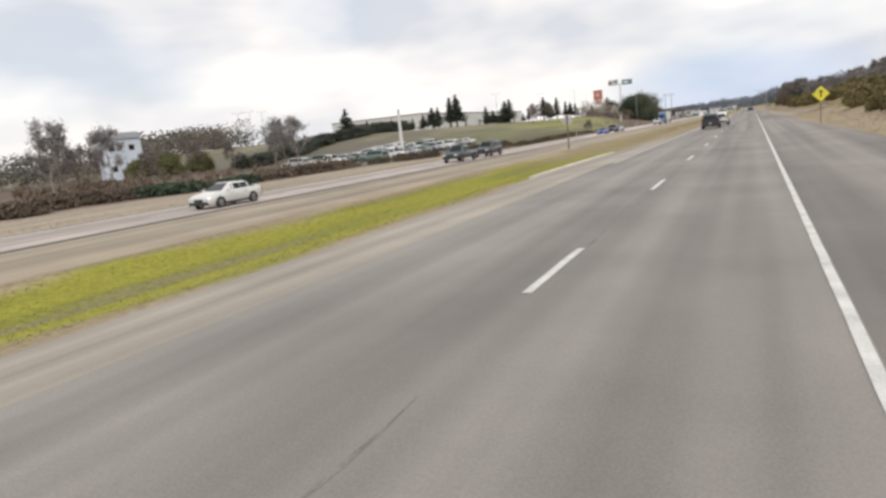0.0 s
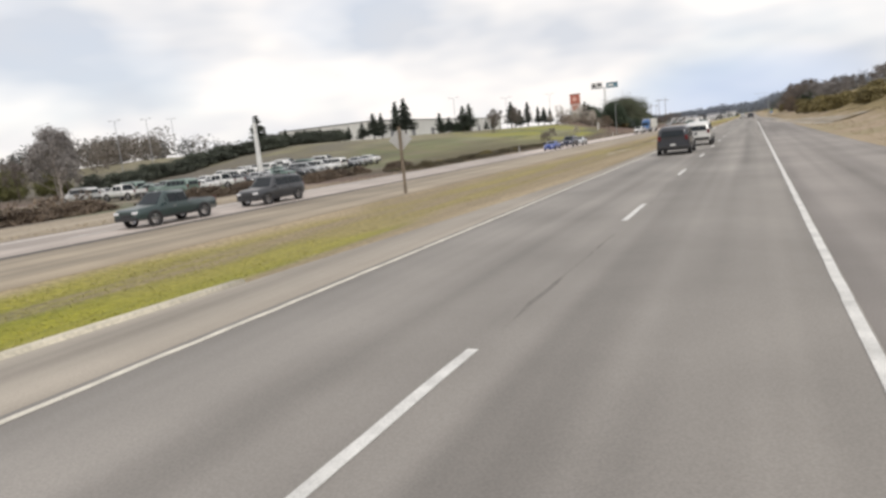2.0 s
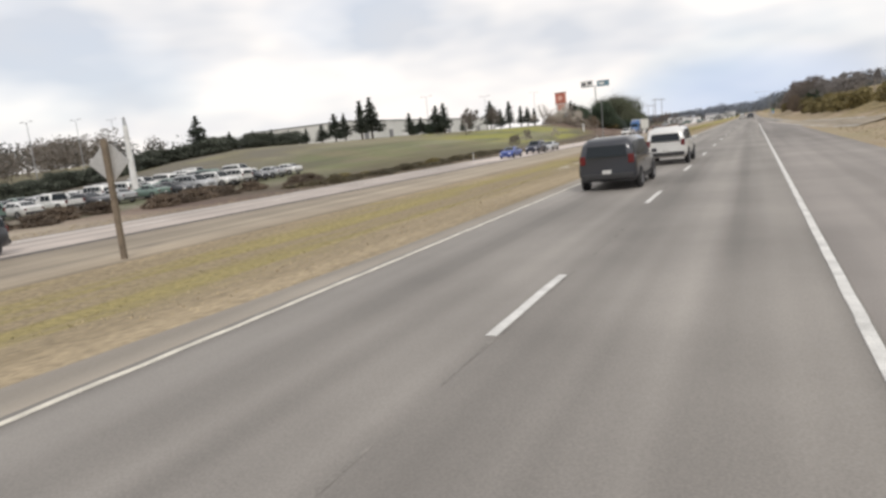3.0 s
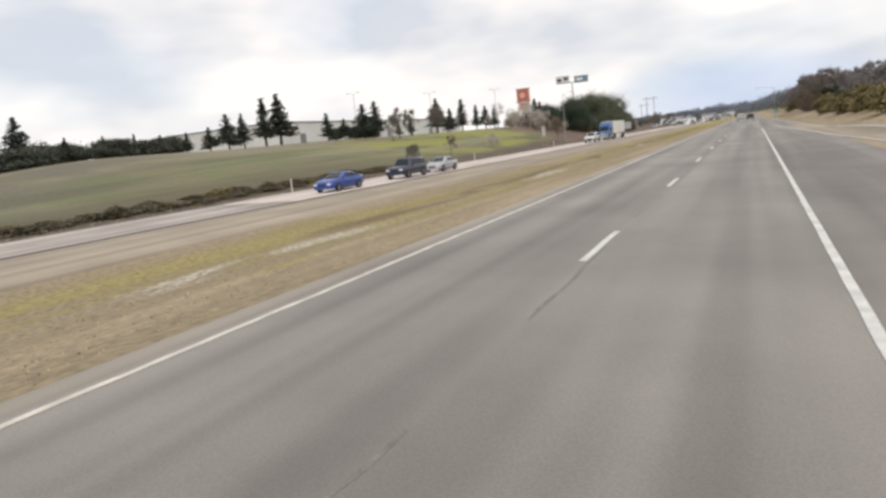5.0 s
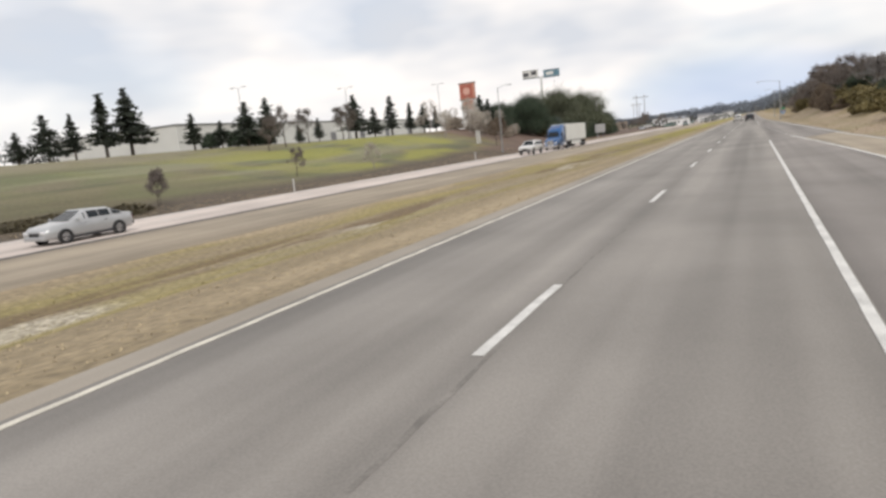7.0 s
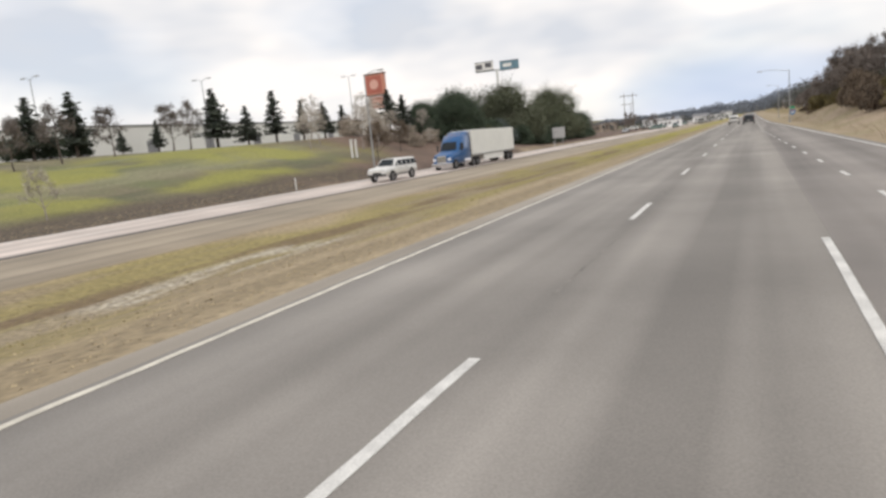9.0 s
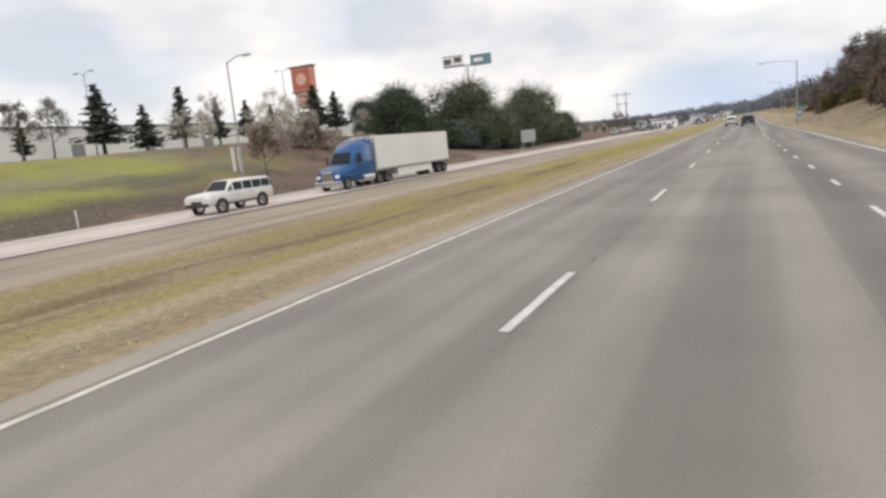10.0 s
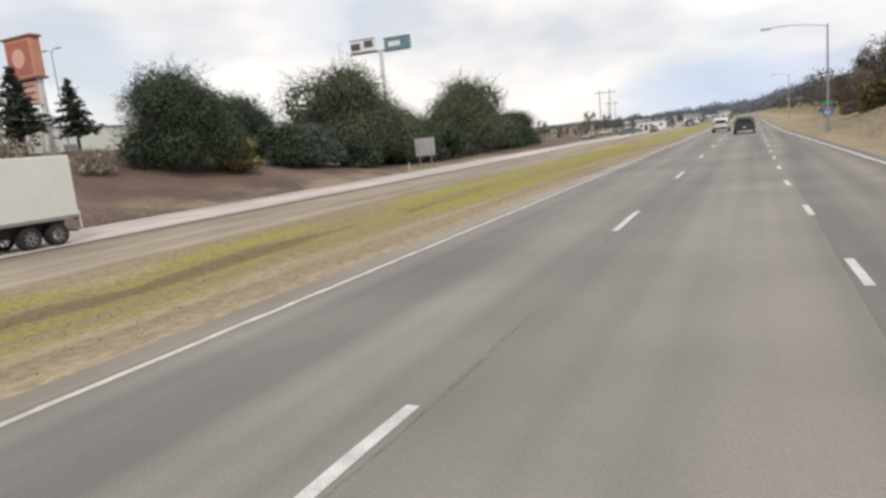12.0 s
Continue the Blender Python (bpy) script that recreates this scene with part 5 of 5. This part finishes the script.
def warning_sign(at):
    top = empty("warning_sign", "yellow diamond warning sign with a black symbol on a post", "road sign")
    part("post", box(bmesh.new(), (0, 0.05, 1.2), (0.08, 0.06, 3.0), 0.01), M_WOODPOST, top)
    board = part("board", box(bmesh.new(), (0, 0, 2.75), (1.05, 0.02, 1.05), 0.008, Matrix.Rotation(radians(45), 4, "Y")), M_SIGN_YELLOW, top)
    bm = bmesh.new()
    prism(bm, [(-0.2, -0.018, 2.9), (0.2, -0.018, 2.9), (0, -0.018, 3.16)], (0, 0.006, 0))
    box(bm, (0, -0.015, 2.66), (0.11, 0.006, 0.5))
    part("symbol", bm, M_BLACK, board, "black arrow symbol")
    top.matrix_world = at


warning_sign(pose(6.0, 73.2, land(6.0, 73.2), 0, 0, 3))


def back_of_sign(at):
    top = empty("road_sign", "aluminium back of a road sign on a wooden post", "road sign")
    part("post", box(bmesh.new(), (0, 0, 1.95), (0.17, 0.17, 4.5), 0.01), M_WOODPOST, top)
    part("board", box(bmesh.new(), (0, 0.11, 3.4), (1.06, 0.03, 1.06), 0.008, Matrix.Rotation(radians(45), 4, "Y")), M_SIGN_BACK, top)
    top.matrix_world = at


back_of_sign(pose(-19.9, 78.0, land(-19.9, 78.0), 0, 0, 20))


def route_sign(at):
    top = empty("route_sign", "blue route shield under a small green panel on a post", "road sign")
    part("post", box(bmesh.new(), (0, 0.05, 1.0), (0.08, 0.06, 2.6), 0.01), M_STEEL, top)
    shield = part("shield", prism(bmesh.new(), [(-0.45, 0, 2.05), (-0.5, 0, 1.6), (-0.3, 0, 1.2), (0, 0, 1.0), (0.3, 0, 1.2), (0.5, 0, 1.6), (0.45, 0, 2.05)], (0, 0.02, 0)), M_SIGN_BLUE, top)
    part("band", box(bmesh.new(), (0, -0.006, 1.9), (0.8, 0.008, 0.16)), M_SIGN_RED, shield, "red band across the shield")
    part("numeral_bar", box(bmesh.new(), (0, -0.006, 1.5), (0.42, 0.008, 0.3)), M_SIGN_WHITE, shield)
    part("panel", box(bmesh.new(), (0, 0, 2.35), (0.8, 0.02, 0.4), 0.006), M_SIGN_GREEN, top)
    top.matrix_world = at


route_sign(pose(6.3, 322, land(6.3, 322)))


def pylon_sign(at):
    """A tall roadside sign; its face looks along -y."""
    top = empty("pylon_sign", "tall red pylon sign with orange cabinet on white legs", "sign")
    for k in (-1, 1):
        part("leg", box(bmesh.new(), (k * 1.5, 0, 3.4), (0.4, 0.4, 7.4), 0.03), M_POLE_WHITE, top)
    cabinet = part("cabinet", box(bmesh.new(), (0, 0, 8.6), (3.7, 0.9, 3.5), 0.08), M_SIGN_ORANGE, top)
    for k in (-1, 1):
        part("face", box(bmesh.new(), (-0.1, k * 0.47, 8.6), (3.0, 0.04, 2.9), 0.01), M_SIGN_RED, cabinet)
    emblem = bmesh.new()
    bmesh.ops.create_cone(emblem, cap_ends=True, segments=20, radius1=0.85, radius2=0.85, depth=0.04,
                          matrix=Matrix.Translation((-0.1, -0.51, 8.6)) @ Matrix.Rotation(radians(90), 4, "X"))
    part("emblem", emblem, M_SIGN_PALE, cabinet, "pale plain emblem shape")
    part("cap", box(bmesh.new(), (0, 0, 10.45), (4.1, 1.15, 0.22), 0.05), M_SIGN_BROWN, cabinet)
    part("ledge", box(bmesh.new(), (0, 0, 6.78), (4.1, 1.15, 0.2), 0.05), M_SIGN_BROWN, cabinet)
    lower = part("lower_panel", box(bmesh.new(), (0, 0, 5.5), (2.5, 0.5, 2.1), 0.04), M_SIGN_PALE, top, "pale pink lower panel")
    for k in range(3):
        part("bar", box(bmesh.new(), (0, -0.27, 6.1 - 0.6 * k), (2.0, 0.03, 0.2), 0.005), M_SIGN_BROWN, lower)
    top.matrix_world = at


pylon_sign(pose(-60.2, 290.3, land(-60.2, 290.3), 0, 0, 2))


def twin_billboard(at):
    top = empty("twin_billboard", "pair of billboards, white and teal, on one tall pale pole", "billboard")
    part("pole", tube(bmesh.new(), (0, 0, -0.5), (0, 0, 21.0), 0.42, 0.36, 14), M_POLE_WHITE, top)
    part("crossbeam", box(bmesh.new(), (0, 0.3, 20.9), (12.0, 0.35, 0.35), 0.03), M_STEEL, top)
    for k, z, mat, bar in ((-1, 22.2, M_SIGN_WHITE, M_SIGN_DARK), (1, 21.8, M_SIGN_TEAL, M_SIGN_WHITE)):
        x = k * 3.5
        b = part("board", box(bmesh.new(), (x, 0, z), (5.2, 0.3, 2.3), 0.04), mat, top, "weathered white billboard face" if k < 0 else "teal billboard face")
        if k < 0:
            for dx, dz, w in ((-1.45, -0.1, 1.9), (1.2, 0.2, 1.8)):
                part("panel_bar", box(bmesh.new(), (x + dx, -0.17, z + dz), (w, 0.03, 1.25), 0.01), bar, b)
        else:
            part("panel_bar", box(bmesh.new(), (x - 0.6, -0.17, z), (2.4, 0.03, 0.9), 0.01), bar, b)
        for dz in (-1.15, 1.15):
            part("frame_edge", box(bmesh.new(), (x, -0.16, z + dz), (5.3, 0.06, 0.16), 0.01), M_SIGN_DARK, b)
        part("catwalk", box(bmesh.new(), (x, -0.5, z - 1.35), (5.0, 0.7, 0.06), 0.01), M_STEEL, b)
    top.matrix_world = at


twin_billboard(pose(-63, 361, land(-63, 361), 0, 0, 8))


def street_lamp(at, h=9.0, arm=2.4, double=False, name="street_lamp", label="tall steel street lamp with a curved arm"):
    top = empty(name, label, "street lamp")
    part("pole", tube(bmesh.new(), (0, 0, -0.2), (0, 0, h), 0.1, 0.06, 12), M_STEEL, top)
    part("base", tube(bmesh.new(), (0, 0, -0.1), (0, 0, 0.35), 0.2, 0.16, 12), M_STEEL, top)
    for s in ((-1, 1) if double else (-1,)):
        bm = bmesh.new()
        pts = [(s * arm * u, 0, h - 0.15 + 0.45 * math.sin(u * 1.9)) for u in np.linspace(0, 1, 7)]
        rings = [[bm.verts.new((px, 0.04 * math.cos(w), pz + 0.04 * math.sin(w))) for w in np.linspace(0, 2 * math.pi, 8, endpoint=False)] for px, _, pz in pts]
        for a, c in zip(rings, rings[1:]):
            for q in range(8):
                bm.faces.new((a[q], a[(q + 1) % 8], c[(q + 1) % 8], c[q]))
        arm_ob = part("arm", bm, M_STEEL, top)
        part("lantern", box(bmesh.new(), (s * (arm + 0.3), 0, pts[-1][2] - 0.03), (0.75, 0.3, 0.16), 0.05), M_SIGN_BACK, arm_ob)
    top.matrix_world = at


street_lamp(pose(5.35, 311, land(5.35, 311)), 8.4, 4.0)
street_lamp(pose(6.6, 402, land(6.6, 402)), 9.0, 2.4)
street_lamp(pose(-38.2, 250.5, land(-38.2, 250.5), 0, 0, 180), 10.6, 1.8)
street_lamp(pose(-73.4, 302.4, land(-73.4, 302.4)), 12.4, 1.0, True, "parking_lamp", "parking-area lamp with two short arms")
for x, y, h in ((-135, 150, 14), (-150, 172, 13), (-160, 190, 12), (-91.6, 248.7, 11.2), (-80.2, 269.4, 10.8)):
    street_lamp(pose(x, y, land(x, y)), h, 1.3, True, "parking_lamp", "parking-area lamp with two short arms")


def power_pole(at, h=19.0):
    top = empty("power_pole", "H-frame wooden power-line poles with crossarms", "power pole")
    for s in (-1, 1):
        part("pole", tube(bmesh.new(), (s * 2.2, 0, -0.4), (s * 2.2, 0, h), 0.22, 0.15, 10), M_WOODPOST, top)
    beam = part("crossarm", box(bmesh.new(), (0, 0, h - 1.4), (9.0, 0.25, 0.3), 0.02), M_WOODPOST, top)
    for x in (-4.2, 0, 4.2):
        part("insulator", tube(bmesh.new(), (x, 0, h - 1.55), (x, 0, h - 2.4), 0.1, 0.07, 8), M_SIGN_BACK, beam)
    top.matrix_world = at


power_pole(pose(-60, 553, land(-60, 553), 0, 0, 10))
power_pole(pose(-85, 700, land(-85, 700), 0, 0, 10))
silo = empty("white_mast", "white tapering mast standing behind the parked cars", "mast")
part("mast", tube(bmesh.new(), (0, 0, -0.3), (0, 0, 7.9), 0.42, 0.24, 14), M_POLE_WHITE, silo)
part("head", tube(bmesh.new(), (0, 0, 7.9), (0, 0, 8.8), 0.2, 0.14, 12), M_STEEL, silo)
silo.matrix_world = pose(-62.1, 113.6, land(-62.1, 113.6))

def panel_sign(at):
    top = empty("road_sign", "grey back of a rectangular road sign beside the thicket", "road sign")
    for k in (-1, 1):
        part("post", box(bmesh.new(), (k * 0.8, 0, 1.4), (0.1, 0.1, 3.4), 0.01), M_STEEL, top)
    part("board", box(bmesh.new(), (0, 0.07, 2.6), (2.6, 0.04, 2.2), 0.01), M_SIGN_BACK, top)
    top.matrix_world = at


panel_sign(pose(-36.9, 323.5, land(-36.9, 323.5), 0, 0, 5))

MARK = empty("delineator_post", "slim white delineator post beside the far carriageway", "marker post", "delineator posts")
part("post", box(bmesh.new(), (0, 0, 0.5), (0.1, 0.05, 1.2), 0.012), M_POLE_WHITE, MARK)
part("reflector", box(bmesh.new(), (0, 0.03, 0.95), (0.07, 0.012, 0.12), 0.003), M_AMBER, MARK)
MARK.matrix_world = pose(-36.4, 150, land(-36.4, 150))
for y in (192, 234, 276, 318):
    copy_thing(MARK, pose(-36.4, y, land(-36.4, y)))


WHITE_POST = empty("white_post", "stout white post standing in the grass of the bank", "post", "white posts on the bank")
part("shaft", box(bmesh.new(), (0, 0, 1.0), (0.22, 0.22, 2.4), 0.03), M_POLE_WHITE, WHITE_POST)
part("cap", box(bmesh.new(), (0, 0, 2.23), (0.28, 0.28, 0.07), 0.015), M_POLE_WHITE, WHITE_POST)
WHITE_POST.matrix_world = pose(-45.4, 257.4, land(-45.4, 257.4))
copy_thing(WHITE_POST, pose(-45.2, 258.1, land(-45.2, 258.1)))

# ---------------------------------------------------------------- buildings
def building(name, label, at, w, d, h, wall, roof="flat", n_win=6, storeys=1, door=True, category="building", group=""):
    """A building with its base at z = 0; the long front looks along -y."""
    top = empty(name, label, category, group)
    body = part("wall", box(bmesh.new(), (0, 0, h / 2 - 0.5), (w, d, h + 1.0), 0.02), wall, top)
    if roof == "flat":
        part("roof", box(bmesh.new(), (0, 0, h + 0.2), (w + 0.5, d + 0.5, 0.4), 0.05), M_ROOF, top)
    else:
        rise = d * 0.22
        part("roof", prism(bmesh.new(), [(-w / 2 - 0.4, -d / 2 - 0.5, h), (-w / 2 - 0.4, d / 2 + 0.5, h), (-w / 2 - 0.4, 0, h + rise)], (w + 0.8, 0, 0)), M_ROOF, top)
    for s in range(storeys):
        for k in range(n_win):
            x = -w / 2 + w * (k + 0.5) / n_win
            z = h * (s + 0.55) / storeys
            f = part("window", box(bmesh.new(), (x, -d / 2 - 0.02, z), (w / n_win * 0.34, 0.08, h / storeys * 0.34), 0.01), M_SIGN_WHITE, top)
            part("pane", box(bmesh.new(), (x, -d / 2 - 0.05, z), (w / n_win * 0.29, 0.05, h / storeys * 0.28)), M_GLASS, f)
    if door:
        part("door", box(bmesh.new(), (w * 0.5 / n_win - w / 2 + w / n_win * 0.5, -d / 2 - 0.04, 1.05), (1.1, 0.1, 2.1), 0.01), M_BLACK, top)
    top.matrix_world = at
    return top


wx, wy = -165, 352
wh = building("warehouse", "very long pale metal-clad warehouse with a flat grey roof", pose(wx, wy, 6.6, 0, 0, 90), 150, 50, 7.4, M_CLADDING, "flat", 0, 1, False)
for k in range(7):
    part("loading_door", box(bmesh.new(), (-62 + 20 * k, -25.06, 1.9), (3.2, 0.12, 3.6), 0.02), M_ROOF, wh)
building("low_building", "tall pale blue-white house at the far edge of the meadow", pose(-167, 134, land(-167, 134), 0, 0, 60), 10.5, 9, 11.6, M_HOUSE_BLUE, "gable", 2, 2)
building("low_building", "white house beyond the parked cars", pose(-124, 215, land(-124, 215), 0, 0, 60), 8, 5, 2.0, M_HOUSE_WHITE, "gable", 3)
for x, y, w, h, mat, rf in ((-36, 520, 26, 4, M_HOUSE_WHITE, "flat"), (-78, 545, 22, 5, M_HOUSE_TAN, "flat"), (-52, 590, 30, 5.5, M_HOUSE_WHITE, "flat"), (-30, 640, 22, 4.5, M_HOUSE_WHITE, "gable"),
                             (-85, 610, 34, 6, M_HOUSE_TAN, "flat"), (-25, 740, 26, 5, M_HOUSE_WHITE, "flat"), (-60, 780, 36, 7, M_HOUSE_BLUE, "flat"), (-22, 850, 22, 6, M_HOUSE_WHITE, "gable"),
                             (26, 560, 16, 5, M_HOUSE_WHITE, "gable"), (22, 690, 18, 5, M_HOUSE_TAN, "gable"), (-110, 720, 40, 6, M_HOUSE_WHITE, "flat")):
    building("roadside_store", {M_HOUSE_WHITE: "small white commercial building beside the road ahead", M_HOUSE_TAN: "small tan brick commercial building beside the road ahead",
                                M_HOUSE_BLUE: "pale blue commercial building beside the road ahead"}[mat], pose(x, y, land(x, y), 0, 0, 6), w * 0.42, w * 0.34, h * 0.8, mat, rf, 3, 1, True, "building", "roadside stores")

# parked cars on the lot behind the meadow and by the stores
lot = random.Random(9)
kinds = [("sedan", "white"), ("suv", "white"), ("sedan", "silver"), ("suv", "silver"), ("suv", "white"), ("pickup", "white"), ("sedan", "dark"), ("suv", "teal"), ("sedan", "teal")]
masters = {}
for row in range(3):
    for k in range(13):
        shape, paint = kinds[lot.randrange(len(kinds))]
        x, y = -57 - row * 8 + lot.uniform(-0.3, 0.3), 94 + k * 3.3 + lot.uniform(-0.3, 0.3)
        at = pose(x, y, land(x, y) + 0.02, 0, 0, 90 + lot.choice((0, 180)))
        words = {"sedan": "sedan", "suv": "sport-utility car", "pickup": "pickup truck"}[shape]
        if (shape, paint) not in masters:
            masters[shape, paint] = car("parked_car", shape, paint, f"{paint} {words} standing on the parking area", at, "car", "parked cars")
        else:
            copy_thing(masters[shape, paint], at)
for k in range(34):
    shape, paint = kinds[lot.randrange(len(kinds))]
    x, y = -23 - lot.uniform(0, 30), 440 + k * 7 + lot.uniform(-3, 3)
    copy_thing(masters.get((shape, paint), next(iter(masters.values()))), pose(x, y, land(x, y) + 0.02, 0, 0, lot.choice((0, 90, 180))))


# ---------------------------------------------------------------- grass
def grass(name, label, mat, spans, count, seed, size):
    """Loose blades over strips of (x0, x1, y0, y1)."""
    rnd = np.random.RandomState(seed)
    area = np.array([(b - a) * (d - c) for a, b, c, d in spans], float)
    verts, faces = [], []
    for i in rnd.choice(len(spans), count, p=area / area.sum()):
        a, b, c, d = spans[i]
        x, y = rnd.uniform(a, b), rnd.uniform(c, d)
        z = land(x, y)
        for k in range(3):
            w, s = rnd.uniform(0, 2 * math.pi), size * rnd.uniform(0.5, 1.4)
            dx, dy = math.cos(w), math.sin(w)
            o = len(verts)
            px, py = x + rnd.normal() * 0.06, y + rnd.normal() * 0.06
            verts += [(px - dy * 0.03, py + dx * 0.03, z - 0.02), (px + dy * 0.03, py - dx * 0.03, z - 0.02), (px + dx * s * 1.3, py + dy * s * 1.3, z + s * 0.4)]
            faces.append((o, o + 1, o + 2))
    ob = new(name, mesh_from(name, verts, faces, mat))
    return tagged(ob, label, "grass", kind="stuff")


grass("grass", "lush yellow-green turf in the median", M_GRASS_GREEN, [(-18.6, -10.9, -10, 58)], 16000, 81, 0.05)
grass("grass", "olive winter turf along the middle of the median", M_GRASS_OLIVE, [(-17.0, -12.6, 58, 340)], 16000, 84, 0.045)
grass("grass", "dry straw-coloured grass along the median", M_GRASS_DRY, [(-19.0, -16.5, 70, 340), (-12.6, -7.6, 70, 340), (-18.8, -17, -10, 70)], 18000, 82, 0.045)
grass("grass", "dry weeds beside the far carriageway", M_GRASS_DRY, [(-40, -34, 0, 340), (6.4, 13, 20, 380)], 14000, 83, 0.18)
